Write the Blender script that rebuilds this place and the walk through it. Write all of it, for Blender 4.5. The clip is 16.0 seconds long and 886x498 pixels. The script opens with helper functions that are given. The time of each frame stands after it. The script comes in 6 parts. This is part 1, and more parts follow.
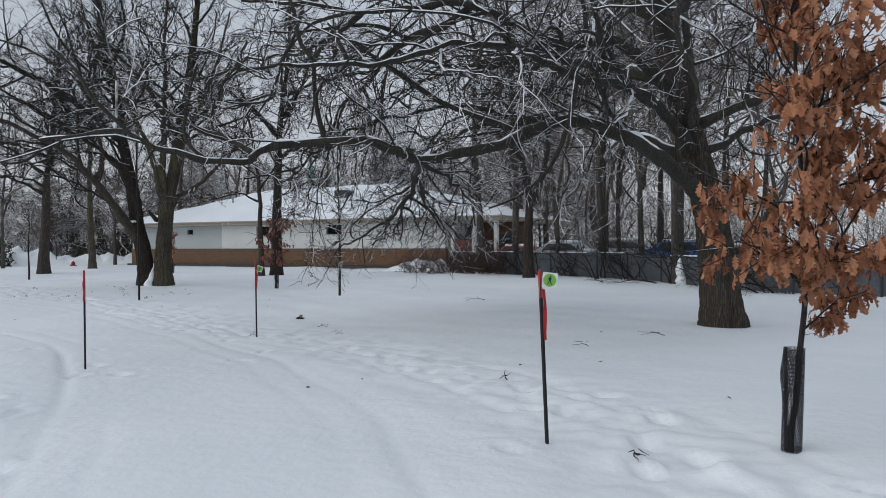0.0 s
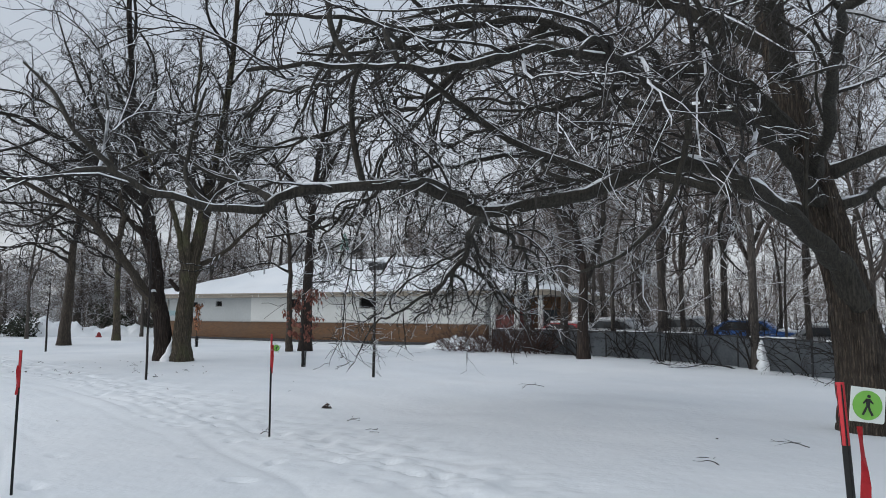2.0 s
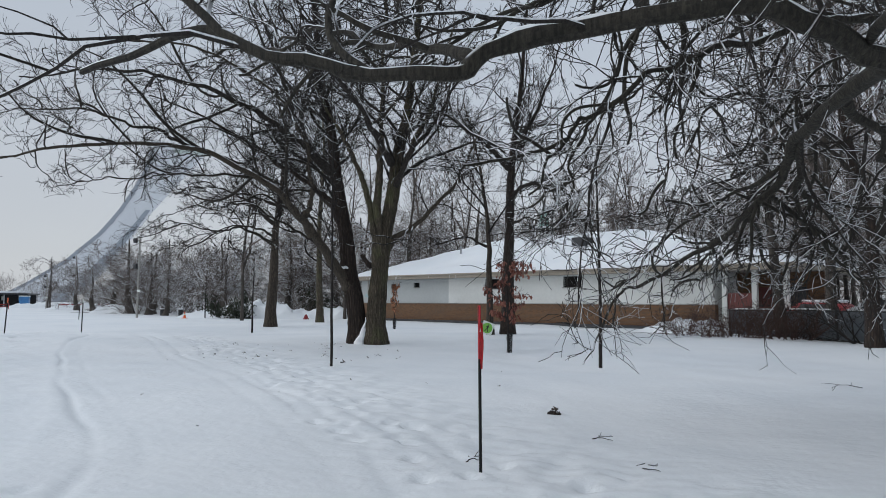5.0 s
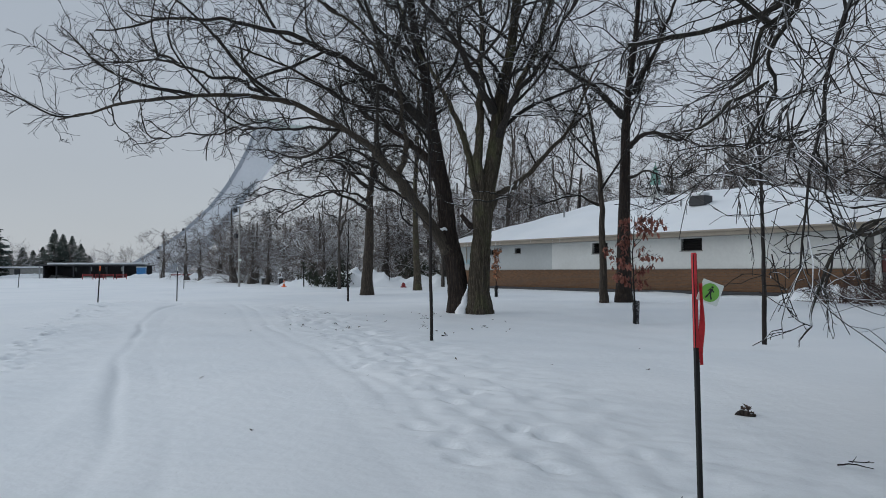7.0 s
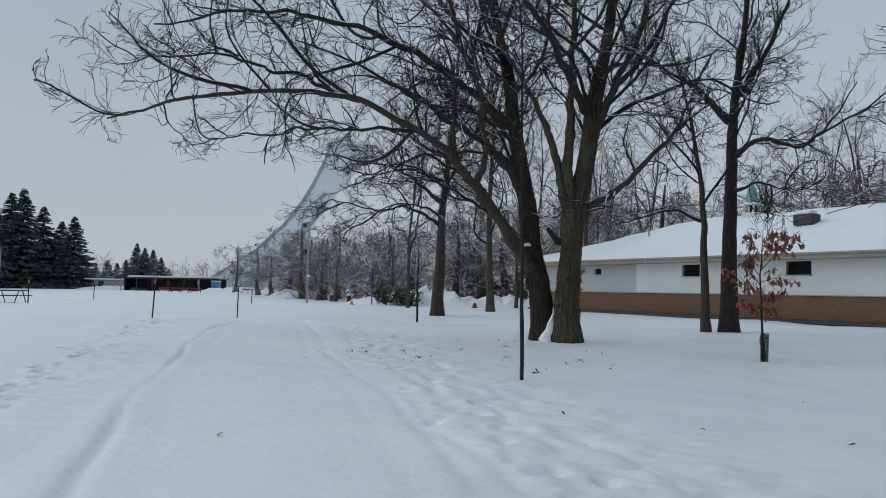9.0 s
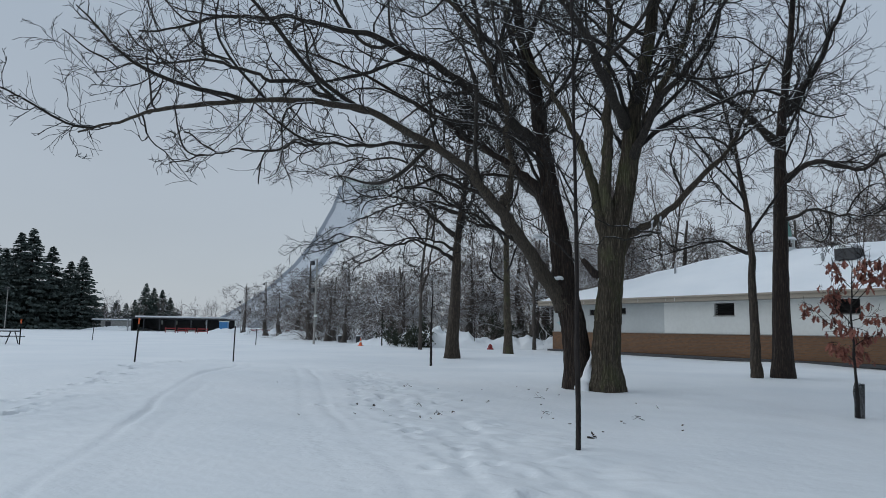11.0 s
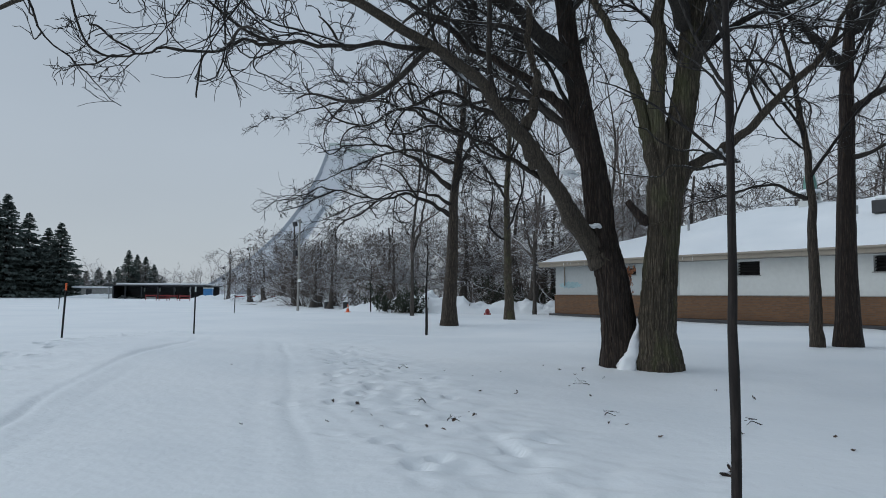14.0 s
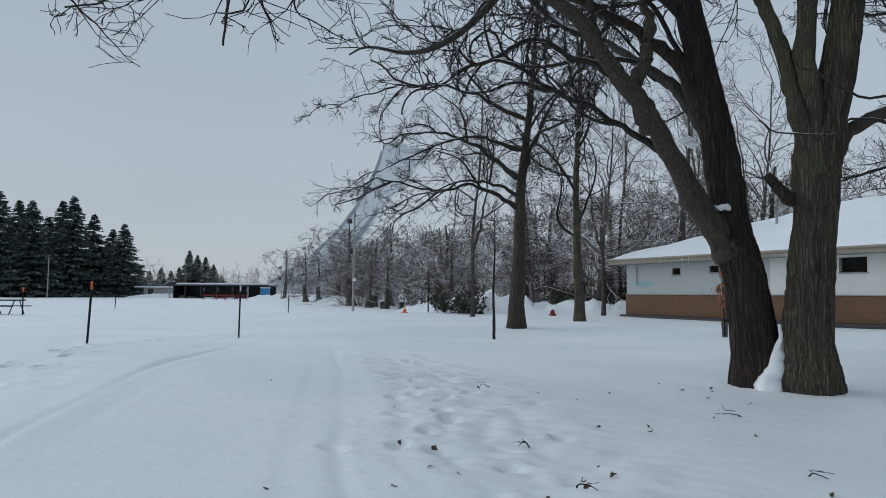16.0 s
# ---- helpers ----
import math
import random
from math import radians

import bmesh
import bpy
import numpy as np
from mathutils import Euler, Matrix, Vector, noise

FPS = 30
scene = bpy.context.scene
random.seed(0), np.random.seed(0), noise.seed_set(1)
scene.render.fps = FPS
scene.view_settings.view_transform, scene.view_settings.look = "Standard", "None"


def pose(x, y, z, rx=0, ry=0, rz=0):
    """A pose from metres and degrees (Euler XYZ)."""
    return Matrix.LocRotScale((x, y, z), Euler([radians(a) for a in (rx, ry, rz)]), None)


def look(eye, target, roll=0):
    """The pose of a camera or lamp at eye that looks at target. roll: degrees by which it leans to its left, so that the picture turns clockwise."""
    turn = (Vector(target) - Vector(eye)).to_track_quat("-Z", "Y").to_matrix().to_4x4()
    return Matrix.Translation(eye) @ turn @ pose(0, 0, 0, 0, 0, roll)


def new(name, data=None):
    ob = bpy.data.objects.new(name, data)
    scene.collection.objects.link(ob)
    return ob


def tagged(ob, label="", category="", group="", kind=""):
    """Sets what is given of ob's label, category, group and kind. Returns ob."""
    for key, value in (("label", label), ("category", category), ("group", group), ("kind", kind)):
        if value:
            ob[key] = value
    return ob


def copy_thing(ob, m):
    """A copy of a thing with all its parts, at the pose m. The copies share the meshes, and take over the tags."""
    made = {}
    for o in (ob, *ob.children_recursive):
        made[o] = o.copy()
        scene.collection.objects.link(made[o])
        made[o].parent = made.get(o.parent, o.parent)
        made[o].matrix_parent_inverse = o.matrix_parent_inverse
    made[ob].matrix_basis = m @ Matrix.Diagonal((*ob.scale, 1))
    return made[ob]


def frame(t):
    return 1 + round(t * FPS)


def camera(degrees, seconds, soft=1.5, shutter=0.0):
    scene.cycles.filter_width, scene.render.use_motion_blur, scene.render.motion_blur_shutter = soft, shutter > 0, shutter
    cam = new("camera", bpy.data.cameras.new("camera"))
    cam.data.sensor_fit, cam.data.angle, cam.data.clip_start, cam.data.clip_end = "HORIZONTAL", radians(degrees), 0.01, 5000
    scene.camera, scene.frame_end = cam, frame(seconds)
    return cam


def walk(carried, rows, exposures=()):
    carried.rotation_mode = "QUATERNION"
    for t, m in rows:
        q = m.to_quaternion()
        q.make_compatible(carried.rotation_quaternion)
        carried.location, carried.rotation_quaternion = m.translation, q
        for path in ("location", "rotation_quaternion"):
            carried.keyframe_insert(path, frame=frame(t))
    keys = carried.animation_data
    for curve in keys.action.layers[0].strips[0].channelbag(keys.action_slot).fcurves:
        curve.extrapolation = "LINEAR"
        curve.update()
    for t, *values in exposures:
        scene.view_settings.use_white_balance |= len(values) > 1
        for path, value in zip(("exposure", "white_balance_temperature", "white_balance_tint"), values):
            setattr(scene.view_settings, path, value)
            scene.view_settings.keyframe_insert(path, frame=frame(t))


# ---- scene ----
cam = camera(64.7, 16.0, soft=0.9)
PATH = [
    (0, (-0.001, 0.068, 1.617), (0.008, 2.068, 1.603), -0.3),
    (0.5, (-0.076, 0.768, 1.611), (-0.093, 2.768, 1.583), -0.3),
    (1, (-0.216, 1.413, 1.597), (-0.271, 3.412, 1.589), -0.5),
    (1.5, (-0.327, 2.079, 1.604), (-0.405, 4.075, 1.716), 0.2),
    (2, (-0.474, 2.738, 1.614), (-0.557, 4.726, 1.815), 0.5),
    (2.5, (-0.618, 3.409, 1.587), (-0.712, 5.392, 1.832), 0.5),
    (3, (-0.802, 4.059, 1.545), (-0.943, 6.037, 1.805), 0.1),
    (3.5, (-0.952, 4.76, 1.507), (-1.202, 6.728, 1.761), 0.1),
    (4, (-1.217, 5.457, 1.462), (-1.624, 7.401, 1.697), 0.3),
    (6.5, (-2.547, 8.471, 1.338), (-3.351, 10.301, 1.388), -0.3),
    (7, (-2.936, 9.046, 1.301), (-3.812, 10.843, 1.363), -0.2),
    (7.5, (-3.281, 9.56, 1.309), (-4.214, 11.329, 1.367), 0.1),
    (8, (-3.671, 10.14, 1.308), (-4.647, 11.885, 1.373), 0.3),
    (8.5, (-3.979, 10.55, 1.318), (-4.997, 12.269, 1.401), 0.6),
    (9, (-4.38, 11.122, 1.323), (-5.427, 12.822, 1.439), 1.0),
    (11.5, (-6.184, 13.589, 1.306), (-7.253, 15.262, 1.542), 1.0),
    (12, (-6.533, 14.13, 1.298), (-7.593, 15.811, 1.522), 1.2),
    (12.5, (-6.941, 14.612, 1.294), (-7.985, 16.307, 1.484), 0.9),
    (13, (-7.311, 15.144, 1.28), (-8.348, 16.848, 1.436), 0.7),
    (13.5, (-7.772, 15.653, 1.281), (-8.804, 17.361, 1.418), 0.4),
    (14, (-8.16, 16.177, 1.301), (-9.205, 17.878, 1.431), 0.4),
    (14.5, (-8.624, 16.646, 1.297), (-9.694, 18.33, 1.43), 0.6),
    (15, (-9.046, 17.148, 1.305), (-10.149, 18.812, 1.433), 0.6),
    (15.5, (-9.485, 17.628, 1.299), (-10.625, 19.267, 1.422), 0.4),
    (16, (-9.884, 18.05, 1.297), (-11.057, 19.666, 1.425), 0.4),
]
EXPOSURES = [(0, 0.24, 6280, 9), (1, 0.28, 6280, 9), (2.5, 0.44, 6330, 9.5), (4, 0.42, 6300, 9.5), (7, 0.04, 6120, 8), (9, 0.04, 5990, 7), (12.5, 0.06, 5950, 6), (16, 0.08, 5950, 5.5)]
walk(cam, [(t, look(eye, target, roll)) for t, eye, target, roll in PATH], EXPOSURES)

# ---- light: an overcast winter sky ----
world = bpy.data.worlds.new("overcast_sky")
scene.world = world
world.use_nodes = True
wt = world.node_tree
wt.nodes.clear()
w_out = wt.nodes.new("ShaderNodeOutputWorld")
w_bg = wt.nodes.new("ShaderNodeBackground")
w_sky = wt.nodes.new("ShaderNodeTexSky")
w_sky.sky_type = "NISHITA"
w_sky.sun_disc = False
w_sky.sun_elevation = radians(28)
w_sky.sun_rotation = radians(200)
w_gain = wt.nodes.new("ShaderNodeVectorMath")
w_gain.operation = "SCALE"
w_gain.inputs["Scale"].default_value = 0.075
w_co = wt.nodes.new("ShaderNodeTexCoord")
w_sep = wt.nodes.new("ShaderNodeSeparateXYZ")
w_ramp = wt.nodes.new("ShaderNodeValToRGB")
w_ramp.color_ramp.elements[0].position = 0.0
w_ramp.color_ramp.elements[0].color = (0.495, 0.500, 0.510, 1)
w_ramp.color_ramp.elements[1].position = 0.55
w_ramp.color_ramp.elements[1].color = (0.395, 0.44, 0.50, 1)
w_cloud = wt.nodes.new("ShaderNodeTexNoise")
w_cloud.inputs["Scale"].default_value = 2.2
w_cloud.inputs["Detail"].default_value = 5
w_map = wt.nodes.new("ShaderNodeMapping")
w_map.inputs["Scale"].default_value = (1, 1, 3)
w_rng = wt.nodes.new("ShaderNodeMapRange")
w_rng.inputs["To Min"].default_value = 0.93
w_rng.inputs["To Max"].default_value = 1.07
w_mul = wt.nodes.new("ShaderNodeVectorMath")
w_mul.operation = "SCALE"
w_mix = wt.nodes.new("ShaderNodeMix")
w_mix.data_type = "RGBA"
w_mix.inputs["Factor"].default_value = 0.90
wt.links.new(w_co.outputs["Generated"], w_sep.inputs[0])
wt.links.new(w_sep.outputs["Z"], w_ramp.inputs["Fac"])
wt.links.new(w_co.outputs["Generated"], w_map.inputs["Vector"])
wt.links.new(w_map.outputs[0], w_cloud.inputs["Vector"])
wt.links.new(w_cloud.outputs["Fac"], w_rng.inputs["Value"])
wt.links.new(w_ramp.outputs["Color"], w_mul.inputs[0])
wt.links.new(w_rng.outputs["Result"], w_mul.inputs["Scale"])
wt.links.new(w_sky.outputs["Color"], w_gain.inputs[0])
wt.links.new(w_gain.outputs[0], w_mix.inputs["A"])
wt.links.new(w_mul.outputs[0], w_mix.inputs["B"])
wt.links.new(w_mix.outputs["Result"], w_bg.inputs["Color"])
w_bg.inputs["Strength"].default_value = 1.0
wt.links.new(w_bg.outputs[0], w_out.inputs["Surface"])

sun = new("sun", bpy.data.lights.new("sun", "SUN"))
sun.data.energy = 1.1
sun.data.angle = radians(70)
sun.data.color = (1.0, 0.97, 0.93)
sun.matrix_world = look((-25, -9, 17), (0, 0, 0))
scene.view_settings.exposure = 0.0

# ---- materials ----
def mat_base(name, rough=0.7, metal=0.0):
    m = bpy.data.materials.new(name)
    m.use_nodes = True
    nt = m.node_tree
    p = nt.nodes["Principled BSDF"]
    p.inputs["Roughness"].default_value = rough
    p.inputs["Metallic"].default_value = metal
    return m, nt, p


def ramp_node(nt, fac, stops):
    r = nt.nodes.new("ShaderNodeValToRGB")
    els = r.color_ramp.elements
    while len(els) < len(stops):
        els.new(0.5)
    for el, (pos, col) in zip(els, stops):
        el.position, el.color = pos, (*col, 1)
    nt.links.new(fac, r.inputs["Fac"])
    return r.outputs["Color"]


def noise_node(nt, scale, detail=5, stretch=(1, 1, 1), coords="Object", rough=0.55):
    co = nt.nodes.new("ShaderNodeTexCoord")
    mp = nt.nodes.new("ShaderNodeMapping")
    mp.inputs["Scale"].default_value = stretch
    n = nt.nodes.new("ShaderNodeTexNoise")
    n.inputs["Scale"].default_value = scale
    n.inputs["Detail"].default_value = detail
    n.inputs["Roughness"].default_value = rough
    nt.links.new(co.outputs[coords], mp.inputs["Vector"])
    nt.links.new(mp.outputs[0], n.inputs["Vector"])
    return n.outputs["Fac"]


def math_node(nt, op, a, b):
    n = nt.nodes.new("ShaderNodeMath")
    n.operation = op
    for i, v in enumerate((a, b)):
        if isinstance(v, (int, float)):
            n.inputs[i].default_value = v
        else:
            nt.links.new(v, n.inputs[i])
    return n.outputs[0]


def mix_node(nt, fac, a, b):
    n = nt.nodes.new("ShaderNodeMix")
    n.data_type = "RGBA"
    for key, v in (("Factor", fac), ("A", a), ("B", b)):
        if isinstance(v, (int, float)):
            n.inputs[key].default_value = v
        elif isinstance(v, tuple):
            n.inputs[key].default_value = (*v, 1)
        else:
            nt.links.new(v, n.inputs[key])
    return n.outputs["Result"]


def bump_node(nt, p, height, strength, dist):
    b = nt.nodes.new("ShaderNodeBump")
    b.inputs["Strength"].default_value = strength
    b.inputs["Distance"].default_value = dist
    nt.links.new(height, b.inputs["Height"])
    nt.links.new(b.outputs[0], p.inputs["Normal"])


def plain(name, col, rough=0.6, metal=0.0, vary=0.18, scale=9.0, bump=0.15, stretch=(1, 1, 1)):
    """A worn surface: two scales of mottling and a fine relief."""
    m, nt, p = mat_base(name, rough, metal)
    big = noise_node(nt, scale * 0.25, 3, stretch)
    fine = noise_node(nt, scale * 4, 6, stretch)
    f = math_node(nt, "ADD", math_node(nt, "MULTIPLY", big, 0.6), math_node(nt, "MULTIPLY", fine, 0.4))
    lo = tuple(c * (1 - vary * 1.5) for c in col)
    hi = tuple(min(1, c * (1 + vary * 1.5)) for c in col)
    nt.links.new(ramp_node(nt, f, [(0.3, lo), (0.7, hi)]), p.inputs["Base Color"])
    bump_node(nt, p, fine, bump, 0.01)
    return m


def snow_top(nt, lo, hi, patch):
    """How far snow lies on a surface: on what faces up, in patches."""
    g = nt.nodes.new("ShaderNodeNewGeometry")
    s = nt.nodes.new("ShaderNodeSeparateXYZ")
    nt.links.new(g.outputs["Normal"], s.inputs[0])
    n = noise_node(nt, patch, 3)
    v = math_node(nt, "ADD", s.outputs["Z"], math_node(nt, "MULTIPLY", math_node(nt, "SUBTRACT", n, 0.5), 1.3))
    r = nt.nodes.new("ShaderNodeMapRange")
    r.interpolation_type = "SMOOTHSTEP"
    r.inputs["From Min"].default_value = lo
    r.inputs["From Max"].default_value = hi
    nt.links.new(v, r.inputs["Value"])
    return r.outputs["Result"]


def bark(name, dark, light, snow_lo=0.55, snow_hi=0.8, grain=16, moss=0.0, patch=2.5, depth=0.03, plates=1.0):
    m, nt, p = mat_base(name, 0.9)
    ridge = noise_node(nt, grain * 1.7, 7, (1, 1, 0.17), rough=0.7)
    blotch = noise_node(nt, 1.3, 4)
    col = ramp_node(nt, ridge, [(0.40, dark), (0.52, tuple((a + b) / 2 for a, b in zip(dark, light))), (0.64, light)])
    co = nt.nodes.new("ShaderNodeTexCoord")
    mp = nt.nodes.new("ShaderNodeMapping")
    mp.inputs["Scale"].default_value = (1, 1, 0.05)
    cell = nt.nodes.new("ShaderNodeTexVoronoi")
    cell.feature = "DISTANCE_TO_EDGE"
    cell.inputs["Scale"].default_value = grain * 1.25
    nt.links.new(co.outputs["Object"], mp.inputs["Vector"])
    nt.links.new(mp.outputs[0], cell.inputs["Vector"])
    crack = ramp_node(nt, cell.outputs["Distance"], [(0.0, (0, 0, 0)), (0.24, (1, 1, 1))])
    crack = mix_node(nt, plates, (1.0, 1.0, 1.0), crack)
    col = mix_node(nt, crack, dark, col)
    ridge = math_node(nt, "ADD", math_node(nt, "MULTIPLY", ridge, 0.6), math_node(nt, "MULTIPLY", crack, 0.5))
    col = mix_node(nt, math_node(nt, "MULTIPLY", blotch, 0.45), col, tuple(c * 0.9 for c in dark))
    if moss:
        spots = noise_node(nt, 2.2, 4, (1, 1, 0.5))
        r = ramp_node(nt, spots, [(0.5, (0, 0, 0)), (0.66, (moss, moss, moss))])
        col = mix_node(nt, r, col, (0.10, 0.11, 0.045))
    nt.links.new(mix_node(nt, snow_top(nt, snow_lo, snow_hi, patch), col, (0.78, 0.80, 0.83)), p.inputs["Base Color"])
    bump_node(nt, p, ridge, 0.9, depth)
    return m


def snow_mat(name, lumps=True):
    m, nt, p = mat_base(name, 0.55)
    big = noise_node(nt, 0.22, 4)
    col = ramp_node(nt, big, [(0.3, (0.76, 0.79, 0.815)), (0.7, (0.86, 0.875, 0.885))])
    speck = noise_node(nt, 38, 2)
    dirt = ramp_node(nt, speck, [(0.24, (0.55, 0.54, 0.50)), (0.285, (1, 1, 1))])
    mul = nt.nodes.new("ShaderNodeMix")
    mul.data_type, mul.blend_type = "RGBA", "MULTIPLY"
    mul.inputs["Factor"].default_value = 0.4
    nt.links.new(col, mul.inputs["A"])
    nt.links.new(dirt, mul.inputs["B"])
    nt.links.new(mul.outputs["Result"], p.inputs["Base Color"])
    a = noise_node(nt, 5.0, 6, rough=0.6)
    b = noise_node(nt, 90.0, 3)
    h = math_node(nt, "ADD", math_node(nt, "MULTIPLY", a, 1.0 if lumps else 0.4), math_node(nt, "MULTIPLY", b, 0.025))
    bump_node(nt, p, h, 0.32, 0.05)
    p.inputs["Specular IOR Level"].default_value = 0.25
    return m


def brick_mat(name, c1, c2, mortar):
    m, nt, p = mat_base(name, 0.85)
    co = nt.nodes.new("ShaderNodeTexCoord")
    mp = nt.nodes.new("ShaderNodeMapping")
    mp.inputs["Rotation"].default_value = (radians(90), 0, 0)
    b = nt.nodes.new("ShaderNodeTexBrick")
    b.inputs["Color1"].default_value = (*c1, 1)
    b.inputs["Color2"].default_value = (*c2, 1)
    b.inputs["Mortar"].default_value = (*mortar, 1)
    b.inputs["Scale"].default_value = 1.0
    b.inputs["Brick Width"].default_value = 0.21
    b.inputs["Row Height"].default_value = 0.075
    b.inputs["Mortar Size"].default_value = 0.008
    nt.links.new(co.outputs["Object"], mp.inputs["Vector"])
    nt.links.new(mp.outputs[0], b.inputs["Vector"])
    stain = noise_node(nt, 0.7, 5, (1, 1, 0.4))
    dark = mix_node(nt, math_node(nt, "MULTIPLY", stain, 0.5), b.outputs["Color"], tuple(c * 0.45 for c in c1))
    nt.links.new(dark, p.inputs["Base Color"])
    bump_node(nt, p, b.outputs["Fac"], -0.4, 0.01)
    return m


def leaf_mat(name, stops):
    m, nt, p = mat_base(name, 0.75)
    info = nt.nodes.new("ShaderNodeObjectInfo")
    geo = nt.nodes.new("ShaderNodeNewGeometry")
    rnd = math_node(nt, "FRACT", math_node(nt, "ADD", info.outputs["Random"], geo.outputs["Random Per Island"]), 0.0)
    vein = noise_node(nt, 22, 5)
    f = math_node(nt, "ADD", math_node(nt, "MULTIPLY", rnd, 0.75), math_node(nt, "MULTIPLY", vein, 0.25))
    nt.links.new(ramp_node(nt, f, stops), p.inputs["Base Color"])
    bump_node(nt, p, vein, 0.5, 0.01)
    return m


SNOW = snow_mat("snow_on_ground")
SNOW_CAP = snow_mat("settled_snow", False)
BARK_OAK = bark("grey_brown_oak_bark", (0.034, 0.026, 0.019), (0.155, 0.120, 0.088), 0.72, 0.95, 20, depth=0.05)
BARK_PALE = bark("pale_mossy_bark", (0.046, 0.037, 0.025), (0.205, 0.168, 0.116), 0.72, 0.95, 20, 0.5, depth=0.05)
BARK_DARK = bark("wet_dark_bark", (0.018, 0.012, 0.009), (0.088, 0.060, 0.044), 0.72, 0.95, 14, depth=0.05)
# bark of the woods, its grey lightened to paint in the air's haze
BARK_WOOD = bark("hazed_woodland_bark", (0.050, 0.043, 0.037), (0.17, 0.145, 0.125), 0.72, 0.95, 16, depth=0.03)
LIMB_PALE = bark("pale_limb_bark", (0.030, 0.024, 0.018), (0.135, 0.110, 0.080), 0.72, 0.98, 24, patch=3.0, plates=0.5)
LIMB_SNOW = bark("snowy_limb_bark", (0.013, 0.012, 0.009), (0.064, 0.056, 0.042), 0.70, 0.95, 18, patch=1.6, plates=0.3)
LIMB = bark("limb_bark", (0.014, 0.012, 0.010), (0.068, 0.056, 0.045), 0.80, 1.05, 18, patch=1.6, plates=0.3)
TWIG_SNOW = bark("frosted_twigs", (0.018, 0.015, 0.013), (0.062, 0.053, 0.044), 0.12, 0.66, 18, patch=2.2)
TWIG = bark("dark_twigs", (0.012, 0.010, 0.009), (0.040, 0.032, 0.027), 0.85, 1.15, 18, patch=2.2)
TWIG_MID = bark("lightly_frosted_twigs", (0.014, 0.012, 0.010), (0.046, 0.038, 0.032), 0.46, 0.98, 18, patch=2.2)
# haze over the distance is painted in as paler twig colours, under the frost
TWIG_FAR = bark("hazed_frosted_twigs", (0.105, 0.086, 0.076), (0.25, 0.205, 0.180), 0.26, 0.85, 18, patch=1.2)
SAPLING_BARK = bark("smooth_sapling_bark", (0.012, 0.009, 0.008), (0.04, 0.031, 0.027), 0.85, 1.1, 20, depth=0.006)
NEEDLES = leaf_mat("dark_conifer_needles", [(0.0, (0.055, 0.078, 0.070)), (0.6, (0.09, 0.115, 0.102)), (1.0, (0.17, 0.19, 0.175))])
CEDAR = leaf_mat("evergreen_shrub_leaves", [(0.0, (0.012, 0.018, 0.010)), (1.0, (0.045, 0.055, 0.032))])
OAK_LEAF = leaf_mat("dry_oak_leaves", [(0.0, (0.10, 0.034, 0.015)), (0.4, (0.25, 0.095, 0.042)), (0.75, (0.38, 0.165, 0.08)), (1.0, (0.48, 0.26, 0.15))])
RED_LEAF = leaf_mat("dry_russet_leaves", [(0.0, (0.09, 0.026, 0.02)), (0.6, (0.23, 0.08, 0.055)), (1.0, (0.36, 0.16, 0.11))])
LITTER_LEAF = leaf_mat("dark_wet_leaves", [(0.0, (0.02, 0.013, 0.01)), (0.7, (0.06, 0.036, 0.024)), (1.0, (0.12, 0.07, 0.045))])
WHITE_WALL = plain("white_painted_masonry", (0.61, 0.62, 0.60), 0.8, vary=0.06, scale=1.4)
GREY_WALL = plain("pale_grey_painted_masonry", (0.41, 0.43, 0.43), 0.8, vary=0.07, scale=1.4)
BRICK = brick_mat("brown_brick", (0.190, 0.098, 0.045), (0.130, 0.067, 0.033), (0.12, 0.095, 0.075))
CONCRETE = plain("grey_concrete", (0.30, 0.295, 0.28), 0.9)
FASCIA = plain("beige_fascia", (0.29, 0.255, 0.205), 0.7, vary=0.1, scale=3)
SOFFIT = plain("grey_soffit", (0.32, 0.30, 0.27), 0.8, vary=0.1, scale=3)
DARK_GLASS = plain("dark_louvre", (0.012, 0.011, 0.011), 0.95)
DARK_METAL = plain("dark_painted_metal", (0.035, 0.036, 0.04), 0.5, 0.3)
COPPER = plain("verdigris_copper", (0.16, 0.29, 0.25), 0.7, 0.2)
STEEL = plain("galvanised_steel", (0.34, 0.35, 0.36), 0.5, 0.6)
STAKE_DARK = plain("dark_green_steel_stake", (0.008, 0.009, 0.009), 0.85, 0.0, vary=0.3, scale=30)
RED_TAPE = plain("red_marker_tape", (0.50, 0.022, 0.030), 0.5, vary=0.2, scale=20)
RED_PAINT = plain("red_paint", (0.25, 0.022, 0.022), 0.5, vary=0.2)
ORANGE = plain("orange_plastic", (0.72, 0.13, 0.03), 0.5, vary=0.15)
BLUE = plain("blue_plastic", (0.05, 0.20, 0.45), 0.5, vary=0.12)
SIGN_WHITE = plain("white_sign_sheet", (0.66, 0.70, 0.66), 0.45, vary=0.05)
SIGN_GREEN = plain("green_sign_disc", (0.17, 0.43, 0.06), 0.45, vary=0.08)
BLACK = plain("black_print", (0.010, 0.012, 0.010), 0.5)
MESH_PLASTIC = plain("black_plastic_mesh", (0.016, 0.016, 0.018), 0.45)
SCREEN = plain("dark_grey_fence_screen", (0.135, 0.150, 0.165), 0.85, vary=0.3, scale=3)
WOOD_POLE = plain("weathered_wooden_pole", (0.30, 0.29, 0.27), 0.9, vary=0.25, scale=8, stretch=(1, 1, 0.1))
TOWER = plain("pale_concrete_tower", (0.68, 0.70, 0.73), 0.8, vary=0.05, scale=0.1)
